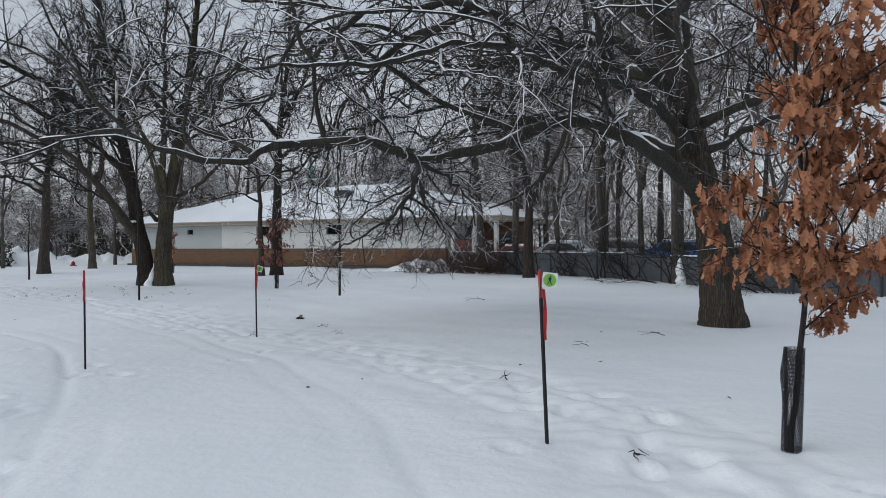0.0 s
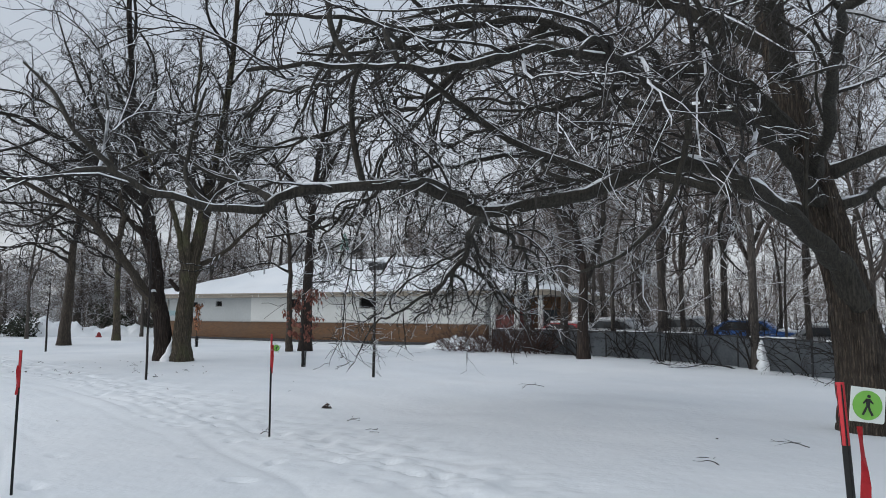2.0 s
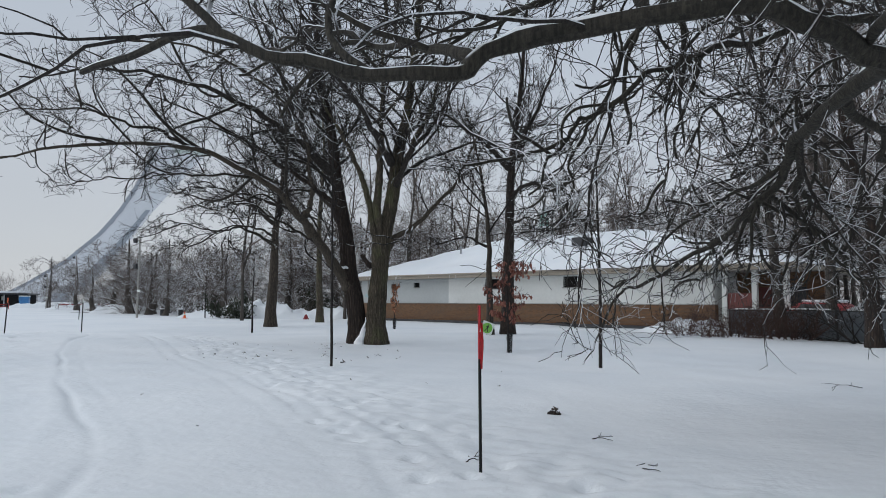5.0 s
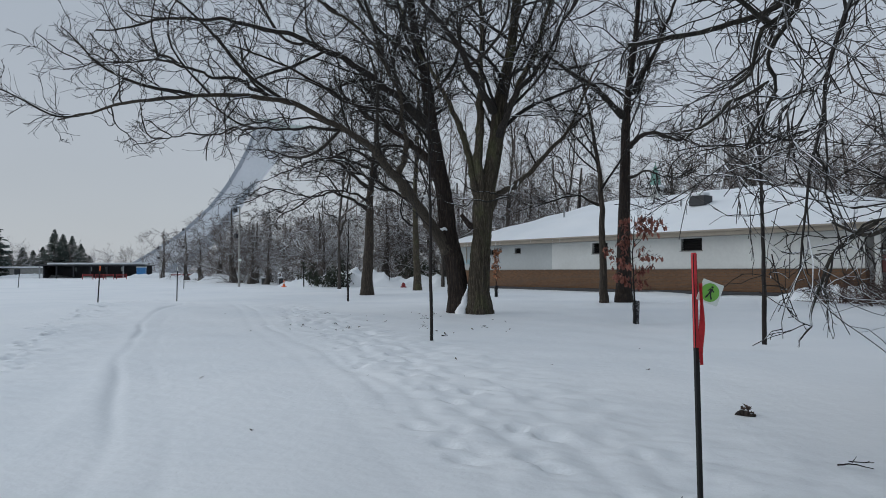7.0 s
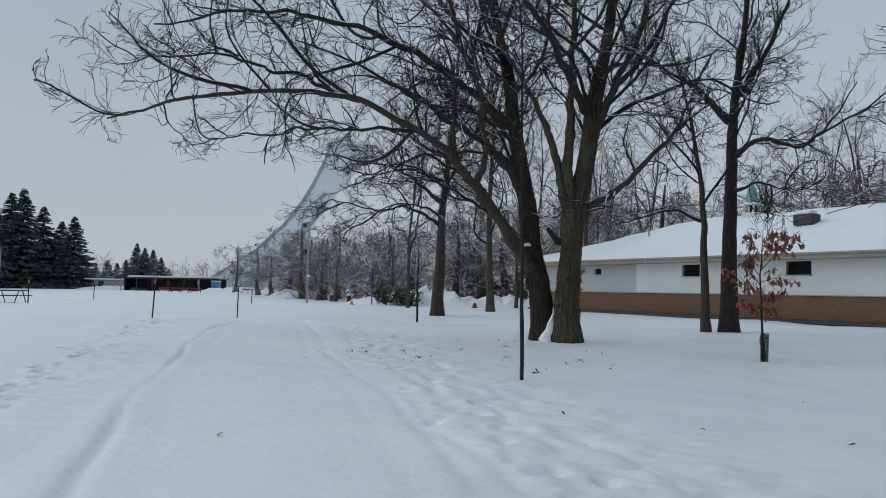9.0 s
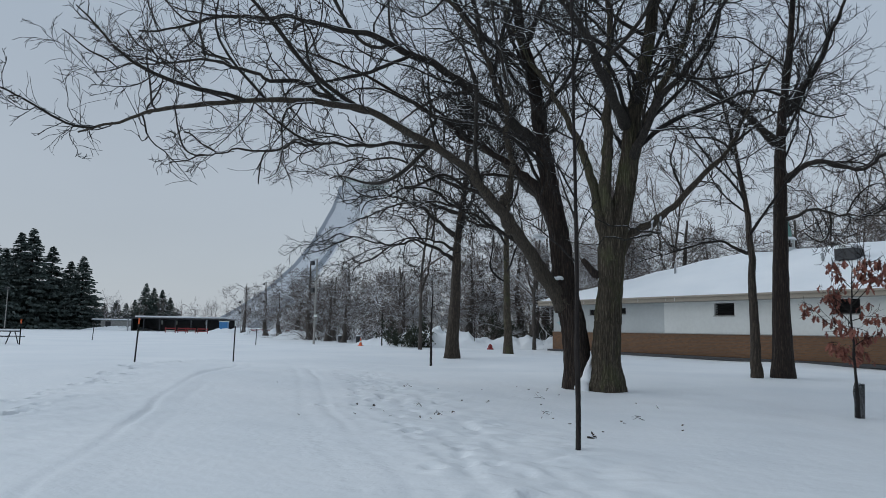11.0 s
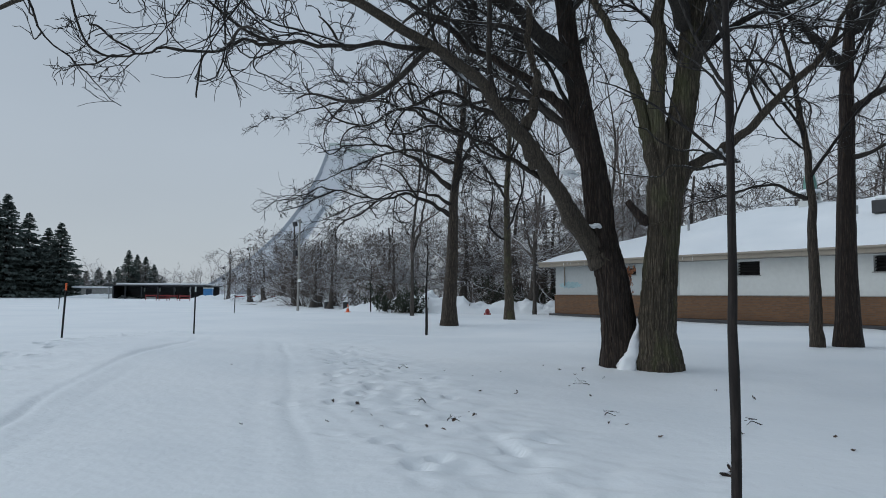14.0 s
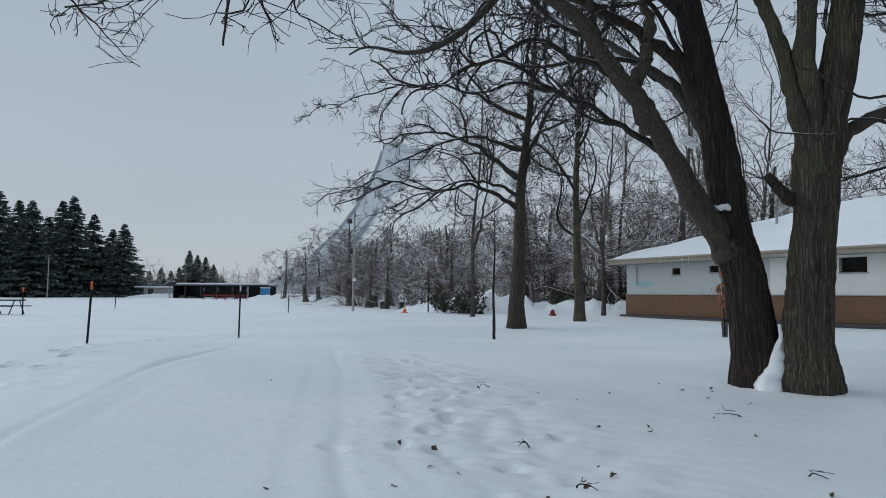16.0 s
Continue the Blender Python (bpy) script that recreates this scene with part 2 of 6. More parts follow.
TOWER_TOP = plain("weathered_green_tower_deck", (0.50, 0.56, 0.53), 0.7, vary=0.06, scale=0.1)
# darker grey: paints the flank's shade, also colours the rail track and masts
TOWER_DARK = plain("tower_painted_shade_and_fittings", (0.33, 0.36, 0.40), 0.7, vary=0.05, scale=0.1)
GLASS_DARK = plain("dark_window_glass", (0.03, 0.035, 0.04), 0.15, vary=0.1)
TYRE = plain("black_tyre_rubber", (0.02, 0.02, 0.02), 0.9)
CAR_BLUE = plain("blue_car_paint", (0.035, 0.12, 0.36), 0.3, 0.2, vary=0.08)
CAR_GREY = plain("silver_car_paint", (0.35, 0.36, 0.37), 0.3, 0.4, vary=0.08)
CAR_RED = plain("red_car_paint", (0.40, 0.035, 0.04), 0.3, 0.1, vary=0.08)
WALNUT = plain("dark_red_door", (0.13, 0.035, 0.03), 0.6)


# ---- building tools ----
def fast_mesh(name, verts, quads, smooth=True):
    """A mesh from arrays of vertices and four-cornered faces."""
    me = bpy.data.meshes.new(name)
    verts, quads = np.asarray(verts, np.float32), np.asarray(quads, np.int32)
    me.vertices.add(len(verts))
    me.vertices.foreach_set("co", verts.ravel())
    me.loops.add(quads.size)
    me.loops.foreach_set("vertex_index", quads.ravel())
    me.polygons.add(len(quads))
    me.polygons.foreach_set("loop_start", np.arange(0, quads.size, 4, dtype=np.int32))
    me.polygons.foreach_set("use_smooth", np.full(len(quads), smooth))
    me.update(calc_edges=True)
    return me


def thing(name, label, category, at=(0, 0, 0), rz=0.0, group="", kind=""):
    ob = new(name)
    ob.empty_display_size = 0.2
    ob.matrix_world = pose(*at, 0, 0, rz)
    return tagged(ob, label, category, group, kind)


def part(name, data, material, parent, label="", smooth=False):
    """Links a bmesh or a mesh as one object under a thing or a part."""
    if isinstance(data, bmesh.types.BMesh):
        me = bpy.data.meshes.new(name)
        bmesh.ops.recalc_face_normals(data, faces=data.faces)
        data.to_mesh(me)
        data.free()
        me.polygons.foreach_set("use_smooth", [smooth] * len(me.polygons))
    else:
        me = data
    if not me.materials:
        me.materials.append(material)
    ob = new(name, me)
    ob.parent = parent
    return tagged(ob, label)


def box(at, size, rot=(0, 0, 0), bevel=0.0, bm=None):
    """A box with its middle at that place, edges rounded by bevel."""
    bm = bm or bmesh.new()
    m = pose(*at, *rot) @ Matrix.Diagonal((*size, 1))
    made = bmesh.ops.create_cube(bm, size=1.0, matrix=m)["verts"]
    if bevel:
        edges = list({e for v in made for e in v.link_edges})
        bmesh.ops.bevel(bm, geom=edges, offset=bevel, segments=2, affect="EDGES", profile=0.6)
    return bm


def rod(a, b, r0, r1=None, sides=8, bm=None):
    """A round bar from a to b."""
    bm = bm or bmesh.new()
    a, b = Vector(a), Vector(b)
    way = b - a
    m = Matrix.Translation((a + b) / 2) @ way.to_track_quat("Z", "Y").to_matrix().to_4x4()
    bmesh.ops.create_cone(bm, cap_ends=True, segments=sides, radius1=r0, radius2=r0 if r1 is None else r1, depth=way.length, matrix=m)
    return bm


def prism(outline, low, high, bm=None, m=None):
    """A flat outline (x, y) drawn out from low to high."""
    bm = bm or bmesh.new()
    vs = [bm.verts.new((x, y, low)) for x, y in outline]
    face = bm.faces.new(vs)
    up = bmesh.ops.extrude_face_region(bm, geom=[face])["geom"]
    top = [v for v in up if isinstance(v, bmesh.types.BMVert)]
    for v in top:
        v.co.z = high
    if m is not None:
        bmesh.ops.transform(bm, matrix=m, verts=vs + top)
    return bm


# ---- trees ----
def unit(a):
    return a / np.maximum(np.linalg.norm(a, axis=-1, keepdims=True), 1e-9)


def spline(ctrl, n, wiggle=0.0, rng=None):
    """A smooth line of n points through a few given ones."""
    c = np.array(ctrl, float)
    c = np.vstack([2 * c[0] - c[1], c, 2 * c[-1] - c[-2]])
    s = np.linspace(0, len(c) - 3 - 1e-6, n)
    i = s.astype(int)
    f = (s - i)[:, None]
    p0, p1, p2, p3 = c[i], c[i + 1], c[i + 2], c[i + 3]
    out = 0.5 * (2 * p1 + (p2 - p0) * f + (2 * p0 - 5 * p1 + 4 * p2 - p3) * f ** 2 + (3 * p1 - p0 - 3 * p2 + p3) * f ** 3)
    if wiggle:
        w = np.cumsum(rng.normal(0, wiggle, out.shape), 0)
        out += w - np.linspace(0, 1, n)[:, None] * w[-1]
    return out


def tube_mesh(P, R, sides, furrow=0.0, rng=None):
    """Round skins along N lines of K points: vertices and faces."""
    N, K = P.shape[:2]
    T = unit(np.gradient(P, axis=1))
    flat = np.abs(T[:, :, 2].mean(1)) < 0.75
    ref = np.where(flat[:, None], [[0, 0, 1.0]], [[1.0, 0.05, 0]])[:, None, :]
    U = unit(np.cross(T, np.broadcast_to(ref, T.shape)))
    V = np.cross(T, U)
    a = np.arange(sides) * (2 * math.pi / sides)
    rr = np.repeat(R[:, :, None], sides, 2)
    if furrow:
        ph = rng.uniform(0, 6.28, (N, 6))
        h = np.arange(K)[None, :, None] / K
        bumps = sum(np.sin(a[None, None, :] * k + ph[:, j, None, None] + h * s) for j, (k, s) in enumerate(((2, 3), (3, -5), (5, 6), (9, -7), (13, 5), (17, -3))))
        rr = rr * (1 + furrow * bumps / 3)
        if sides > 40:
            rough = rng.random((N, K // 5 + 2, sides))
            rough = rough - 0.5 * (np.roll(rough, 1, 2) + np.roll(rough, -1, 2)) * 0.6
            at = np.linspace(0, K // 5 + 0.999, K)
            lo = at.astype(int)
            fr = (at - lo)[None, :, None]
            rr = rr + (rough[:, lo] * (1 - fr) + rough[:, lo + 1] * fr - 0.2) * 0.040 + rng.normal(0, 0.004, rr.shape)
        else:
            rr = rr * (1 + rng.normal(0, furrow * 0.35, rr.shape))
    ring = P[:, :, None, :] + rr[..., None] * (np.cos(a)[None, None, :, None] * U[:, :, None, :] + np.sin(a)[None, None, :, None] * V[:, :, None, :])
    n = np.arange(N)[:, None, None] * K * sides
    k = np.arange(K - 1)[None, :, None] * sides
    s = np.arange(sides)[None, None, :]
    s2 = (s + 1) % sides
    q = np.stack([n + k + s, n + k + s2, n + k + sides + s2, n + k + sides + s], -1)
    return ring.reshape(-1, 3), q.reshape(-1, 4)


def joined(pieces):
    vs, qs, base = [], [], 0
    for v, q in pieces:
        vs.append(v)
        qs.append(q + base)
        base += len(v)
    return np.vstack(vs), np.vstack(qs)


def sprout(rng, P, R, count, span, angle, ratio, K, wander, lift, tip, thick=0.55, least=0.12, gap=0.0):
    """Branches that leave N lines: count on each, within the span along it, winding and kinked at their nodes. Returns their lines and radii."""
    N, K0 = P.shape[:2]
    idx = np.repeat(np.arange(N), count)
    t = span[0] + (span[1] - span[0]) * (np.tile(np.arange(count), N) + rng.random(N * count)) / count
    length = np.linalg.norm(np.diff(P, axis=1), axis=2).sum(1)[idx]
    if gap:
        keep = rng.random(len(idx)) * count * gap < length
        idx, t, length = idx[keep], t[keep], length[keep]
    s = t * (K0 - 1.001)
    i = s.astype(int)
    f = (s - i)[:, None]
    pos = P[idx, i] * (1 - f) + P[idx, i + 1] * f
    way = unit(P[idx, i + 1] - P[idx, i])
    rad = R[idx, i]
    e1 = unit(np.cross(way, rng.normal(size=way.shape)))
    a = np.radians(rng.uniform(*angle, len(idx)))[:, None]
    d = way * np.cos(a) + e1 * np.sin(a)
    L = np.maximum(length * ratio * (1.1 - 0.5 * t) * rng.uniform(0.5, 1.45, len(idx)), least)
    pts = [pos]
    bend = rng.normal(0, wander * 0.6, d.shape) - e1 * 0.10
    kink = unit(np.cross(d, rng.normal(size=d.shape))) * wander * 0.75
    for k in range(K - 1):
        bend = 0.72 * bend + rng.normal(0, wander * 0.55, d.shape)
        d = unit(d + bend + kink * (1 if k % 2 else -1) + np.array([0, 0, lift]))
        pts.append(pts[-1] + d * (L / (K - 1))[:, None] * rng.uniform(0.75, 1.25, (len(L), 1)))
    Q = np.stack(pts, 1)
    Q[:, :, 2] = np.maximum(Q[:, :, 2], 0.06)
    r0 = np.minimum(rad * thick, 0.0035 + L * 0.0088)
    r0 = np.maximum(r0, tip * 1.25)
    RR = (r0 - tip)[:, None] * (1 - np.linspace(0, 1, K)) ** 0.9 + tip
    return Q, RR


def headroom(P, R, clear):
    """Leaves out the branches that would hang into the trail: within reach of a line and under a height, both given from the tree's foot."""
    if clear is None:
        return P, R
    (ax, ay), (bx, by), reach, height = clear
    L = math.hypot(bx - ax, by - ay)
    ux, uy = (bx - ax) / L, (by - ay) / L
    t = np.clip((P[..., 0] - ax) * ux + (P[..., 1] - ay) * uy, 0, L)
    near = np.hypot(P[..., 0] - ax - t * ux, P[..., 1] - ay - t * uy) < reach
    keep = ~(near & (P[..., 2] < height)).any(1)
    return P[keep], R[keep]


def above(P, R, skirt):
    """Leaves out the branches that hang lower than the crown does there: rows of x and the least height short of it."""
    keep = np.ones(len(P), bool)
    for x, least in skirt:
        keep &= ~((P[..., 0] < x) & (P[..., 2] < least)).any(1)
    return P[keep], R[keep]


def crooked(rng, p, r, reach):
    """Winds a limb a little from side to side and swells it at its knots."""
    n = len(p)
    s = np.linspace(0, reach, n)
    hold = (1 - np.exp(-s / 0.5)) * min(1.0, max(0.2, 0.1 / r[1]))
    for waves, size in ((1.9, 0.055), (0.95, 0.032), (0.5, 0.016)):
        ph = rng.uniform(0, 6.283, 3)
        p = p + (np.sin(s[:, None] * 6.283 / waves + ph + 0.8 * np.sin(s[:, None] * 2.1 + ph)) * size * rng.uniform(0.6, 1.2, 3)) * hold[:, None]
    knots = np.zeros(n)
    for at in rng.uniform(0, reach, int(reach * 0.9) + 1):
        knots += rng.uniform(0.05, 0.28) * np.exp(-((s - at) / 0.11) ** 2)
    return p, r * (1 + knots)


def snow_ridge(rng, p, r, root):
    """Snow settled along the top of a limb, in broken lengths."""
    n = len(p)
    T = unit(np.gradient(p, axis=0))
    runs = np.interp(np.arange(n), np.arange(0, n + 9, 3), rng.random(len(np.arange(0, n + 9, 3))) * 0.5 + 0.2)
    cover = np.clip((runs - 0.42) * 8, 0, 1) * np.clip(1.5 - 1.9 * np.abs(T[:, 2]), 0, 1)
    c = p + np.array([0, 0, 1.0]) * (r * (0.25 + 0.42 * cover))[:, None]
    v, q = tube_mesh(c[None], (r * (0.25 + 0.48 * cover))[None], 10, 0.10, rng)
    part("snow", fast_mesh("snow", v, q), SNOW_CAP, root, "snow lying along the limb")


def tree(name, label, at, seed, trunks, limbs=(), auto=(8, (0.45, 0.97), (30, 65), 0.45), counts=(10, 7, 5), ratios=(0.34, 0.36, 0.4), lifts=(0.05, 0.02, 0.0),
         mats=None, sides=20, tip=0.0035, furrow=0.05, flare=0.55, group="", crown_from=0.5, wander=0.2, bare=0.15, coarse=False, clear=None, power=0.8, low=None, open_side=None, ridge=False, boughs=None, skirt=()):
    """A leafless tree: trunks and limbs as (points, radius at the foot, at the tip), and a crown of branches, branchlets and twigs."""
    rng = np.random.default_rng(seed)
    trunk_mats, limb_mat, twig_mat = mats
    root = thing(name, label, "tree", at, group=group)
    K = 18
    axes, rads = [], []
    for j, (ctrl, r0, r1) in enumerate(trunks):
        n = 120 if sides > 40 else 44 if sides > 16 else 18
        p = spline(ctrl, n, 0.012 if n < 100 else 0.005, rng)
        f = np.linspace(0, 1, n)
        z = p[:, 2] - p[0, 2]
        r = (r0 + (r1 - r0) * f ** power) * (1 + flare * np.exp(-np.maximum(z, 0) / 0.32))
        p[0, 2] -= 0.25
        v, q = tube_mesh(p[None], r[None], sides, furrow, rng)
        part("trunk", fast_mesh("trunk", v, q), trunk_mats[j % len(trunk_mats)], root)
        k0 = int(n * crown_from)
        top = np.linspace(k0, n - 1, K).astype(int)
        axes.append(p[top])
        rads.append(r[top])
    for ctrl, r0, r1, *own in limbs:
        reach = sum(math.dist(a, b) for a, b in zip(ctrl[:-1], ctrl[1:]))
        n = int(min(90, max(30, reach * (7 if sides > 40 else 3)))) if reach > 1.2 else 8
        p = spline(ctrl, n)
        f = np.linspace(0, 1, n)
        r = r0 + (r1 - r0) * f ** 0.62
        r *= 1 + 0.35 * np.exp(-f * 14)
        if n >= 30:
            p, r = crooked(rng, p, r, reach)
        r[0] *= 0.25
        v, q = tube_mesh(p[None], r[None], min(24, max(8, sides // 3)), 0.11 if n >= 30 else 0.05, rng)
        part("limb", fast_mesh("limb", v, q), own[0] if own else limb_mat, root)
        if ridge and r0 > 0.05 and n >= 30:
            snow_ridge(rng, p, r, root)
        if len(own) > 1 and own[1] >= 1:
            continue
        pick = np.linspace((n - 1) * own[1] if len(own) > 1 else 0, n - 1, K).astype(int)
        axes.append(p[pick])
        rads.append(r[pick])
    A, AR = np.stack(axes), np.stack(rads)
    big = []
    if auto[0]:
        TL = np.stack([spline(t[0], K) for t in trunks])
        TR = np.stack([np.linspace(t[1], t[2], K) for t in trunks])
        Q, RR = sprout(rng, TL, TR, auto[0], auto[1], auto[2], auto[3], K, 0.17, 0.05, 0.012, 0.6)
        RR *= 1.25
        RR[:, 0] *= 0.4
        big.append(tube_mesh(Q, RR, 6))
        A, AR = np.concatenate([A, Q]), np.concatenate([AR, RR])
    if boughs:
        n0, n1 = len(trunks), len(axes)
        Q, RR = sprout(rng, A[n0:n1], AR[n0:n1], boughs[0], (0.15, 0.97), (28, 75), boughs[1], K, 0.12, boughs[2], 0.008, 0.62, 0.6, 0.6)
        Q, RR = headroom(*above(Q, np.minimum(RR * 1.8, 0.048), skirt), clear)
        if low:
            ok = Q[:, :, 2].min(1) > np.where(Q[:, :, 1].min(1) < -1.5, low * 1.4, low)
            Q, RR = Q[ok], RR[ok]
        RR[:, 0] *= 0.6
        for bough, thickness in zip(Q, RR):
            v, q = tube_mesh(bough[None], thickness[None], 7, 0.08, rng)
            part("bough", fast_mesh("bough", v, q), limb_mat, root)
        A, AR = np.concatenate([A, Q]), np.concatenate([AR, RR])
    kb, kc, kd = (6, 4, 3) if coarse else (12, 8, 4)
    w = wander * (1.4 if coarse else 1.0)
    gaps = (0.0, 0.0, 0.0) if coarse else (0.33, 0.17, 0.10)
    B, BR = sprout(rng, A, AR, counts[0], (bare, 1.0), (25, 75), ratios[0], kb, w, lifts[0], tip * 1.6, 0.6, 0.3, gaps[0])
    B, BR = headroom(*above(B, BR, skirt), clear)
    if low:
        ok = B[:, :, 2].min(1) > np.where(B[:, :, 1].min(1) < -1.5, low, low * 0.4)
        B, BR = B[ok], BR[ok]
    if open_side is not None:
        ok = (B[:, :, 0].max(1) < open_side) | (rng.random(len(B)) < 0.3)
        B, BR = B[ok], BR[ok]
    C, CR = sprout(rng, B, BR, counts[1], (0.12, 1.0), (25, 65), ratios[1], kc, w * 1.1, lifts[1], tip * 1.15, 0.7, 0.16, gaps[1])
    C, CR = headroom(*above(C, CR, skirt), clear)
    if low:
        ok = C[:, :, 2].min(1) > np.where(C[:, :, 1].min(1) < -1.5, low * 0.85, low * 0.3)
        C, CR = C[ok], CR[ok]
    D, DR = sprout(rng, C, CR, counts[2], (0.1, 1.0), (20, 60), ratios[2], kd, w * 1.1, lifts[2], tip, 0.8, 0.10, gaps[2])
    D, DR = headroom(*above(D, DR, skirt), clear)
    if low:
        ok = D[:, :, 2].min(1) > np.where(D[:, :, 1].min(1) < -1.5, low * 0.75, low * 0.25)
        D, DR = D[ok], DR[ok]
    pieces = big + [tube_mesh(B, BR, 4), tube_mesh(C, CR, 3), tube_mesh(D, DR, 3)]
    v, q = joined(pieces)
    part("crown", fast_mesh("crown", v, q, False), twig_mat, root)
    return root


def blades(rng, centres, ways, length, width, droop=0.3):
    """Small folded leaf blades at those places."""
    n = len(centres)
    side = unit(np.cross(ways, rng.normal(size=ways.shape)))
    L = np.broadcast_to(length, n)[:, None] * rng.uniform(0.6, 1.3, n)[:, None]
    W = np.broadcast_to(width, n)[:, None] * rng.uniform(0.6, 1.3, n)[:, None]
    mid = centres + ways * L * 0.5
    tip = centres + ways * L + np.array([0, 0, -1]) * L * droop
    v = np.stack([centres, mid + side * W, tip, mid - side * W], 1).reshape(-1, 3)
    return v, np.arange(n * 4).reshape(n, 4)


def conifer(name, label, at, seed, height, spread, group=""):
    """A dark spruce: a trunk, whorls of drooping boughs and needle sprays."""
    rng = np.random.default_rng(seed)
    root = thing(name, label, "tree", at, group=group)
    p = np.array([(0, 0, -0.2), (0, 0, height * 0.5), (0.1, 0, height)])
    v, q = tube_mesh(spline(p, 12)[None], np.linspace(height * 0.018, 0.02, 12)[None], 8)
    part("trunk", fast_mesh("trunk", v, q), BARK_DARK, root)
    n = int(height * 24)
    whorl = rng.integers(0, 30, n)
    h = np.clip((0.04 + 0.96 * (whorl / 30) ** 0.92) + rng.normal(0, 0.015, n), 0.02, 0.995)
    az = rng.uniform(0, 6.283, n)
    side = np.clip(1 + 0.16 * np.sin(whorl * 2.4 + 2 * np.cos(az + whorl)), 0.6, 1.3)
    reach = spread * (1.01 - h) ** 0.9 * side * rng.uniform(0.7, 1.1, n) + 0.12
    out = np.stack([np.cos(az), np.sin(az), np.zeros(n)], 1)
    f = np.linspace(0, 1, 5)[None, :, None]
    base = np.stack([np.zeros(n), np.zeros(n), h * height], 1)[:, None, :]
    line = base + out[:, None, :] * reach[:, None, None] * f
    line[:, :, 2] += reach[:, None] * (0.10 * f[:, :, 0] - 0.30 * f[:, :, 0] ** 2 + 0.14 * f[:, :, 0] ** 4)
    pieces = [tube_mesh(line, np.repeat(np.linspace(0.05, 0.015, 5)[None], n, 0), 3)]
    per = 34
    idx = np.repeat(np.arange(n), per)
    t = rng.uniform(0.12, 1.0, n * per)
    s = t * 3.999
    i = s.astype(int)
    c = line[idx, i] + (line[idx, i + 1] - line[idx, i]) * (s - i)[:, None]
    side = np.cross(out[idx], [0, 0, 1.0]) * rng.choice([-1, 1], n * per)[:, None]
    way = unit(out[idx] * 0.8 + side * rng.uniform(0, 1.1, n * per)[:, None] + np.array([0, 0, -0.25]) + rng.normal(0, 0.2, (n * per, 3)))
    pieces.append(blades(rng, c, way, 0.22 + 0.11 * reach[idx], 0.06 + 0.035 * reach[idx], 0.25))
    v, q = joined(pieces)
    part("foliage", fast_mesh("foliage", v, q, False), NEEDLES, root)
    return root


def brush(name, label, at, seed, size, stems, mat, category="shrub", twigs=(7, 5), group="", leaves=None):
    """A bare shrub: many stems from one foot, with twigs."""
    rng = np.random.default_rng(seed)
    root = thing(name, label, category, at, group=group)
    az = rng.uniform(0, 6.283, stems)
    foot = np.stack([np.cos(az), np.sin(az), np.zeros(stems)], 1) * (rng.random(stems) ** 0.5)[:, None] * np.array([size[0], size[1], 0]) * 0.45
    way = unit(foot * np.array([0.7, 0.7, 0]) + rng.normal(0, 0.35, foot.shape) + np.array([0, 0, 1.0]))
    pts, d = [foot + np.array([0, 0, -0.05])], way
    L = size[2] * rng.uniform(0.6, 1.15, stems)
    for _ in range(8):
        d = unit(d + rng.normal(0, 0.16, d.shape) + foot * 0.06 + np.array([0, 0, -0.03]))
        pts.append(pts[-1] + d * (L / 8)[:, None])
    P = np.stack(pts, 1)
    P[:, 1:, 2] = np.maximum(P[:, 1:, 2], 0.05)
    R = np.repeat(np.linspace(0.022, 0.005, 9)[None], stems, 0) * size[2] / 2
    B, BR = sprout(rng, P, R, twigs[0], (0.15, 1), (20, 60), 0.4, 5, 0.25, 0.02, 0.004)
    C, CR = sprout(rng, B, BR, twigs[1], (0.1, 1), (20, 60), 0.45, 3, 0.25, 0.0, 0.0035)
    v, q = joined([tube_mesh(P, R, 4), tube_mesh(B, BR, 3), tube_mesh(C, CR, 3)])
    part("branchwork", fast_mesh("branchwork", v, q, False), mat, root)
    if leaves:
        leaf_mat_, n, ln, wd = leaves
        pool = np.concatenate([B.reshape(-1, 3), C.reshape(-1, 3)])
        c = pool[rng.integers(0, len(pool), n)]
        w = unit(rng.normal(0, 1, c.shape) + np.array([0, 0, -0.2]))
        v, q = blades(rng, c, w, ln, wd)
        part("foliage", fast_mesh("foliage", v, q, False), leaf_mat_, root)
    return root


# ---- ground ----
def graded(lo, hi, fine, far, growth=1.16):
    """Grid lines: even within lo and hi, wider and wider out to far."""
    mid = np.arange(lo, hi + fine / 2, fine)
    out, step, x = [], fine, 0.0
    while x < far:
        step *= growth
        x += step
        out.append(x)
    out = np.array(out)
    return np.concatenate([lo - out[::-1], mid, hi + out])


def wavy(x, y, scale, seed):
    """Smooth unevenness of about -1 to 1."""
    r = np.random.default_rng(seed)
    z = np.zeros_like(x)
    for _ in range(9):
        a, k, ph = r.uniform(0, 6.283), r.uniform(0.5, 1.7) / scale, r.uniform(0, 6.283)
        z += np.sin((x * math.cos(a) + y * math.sin(a)) * k * 6.283 + ph + 0.9 * np.sin((y * math.cos(a) - x * math.sin(a)) * k * 2.6 + ph))
    return z / 4.5


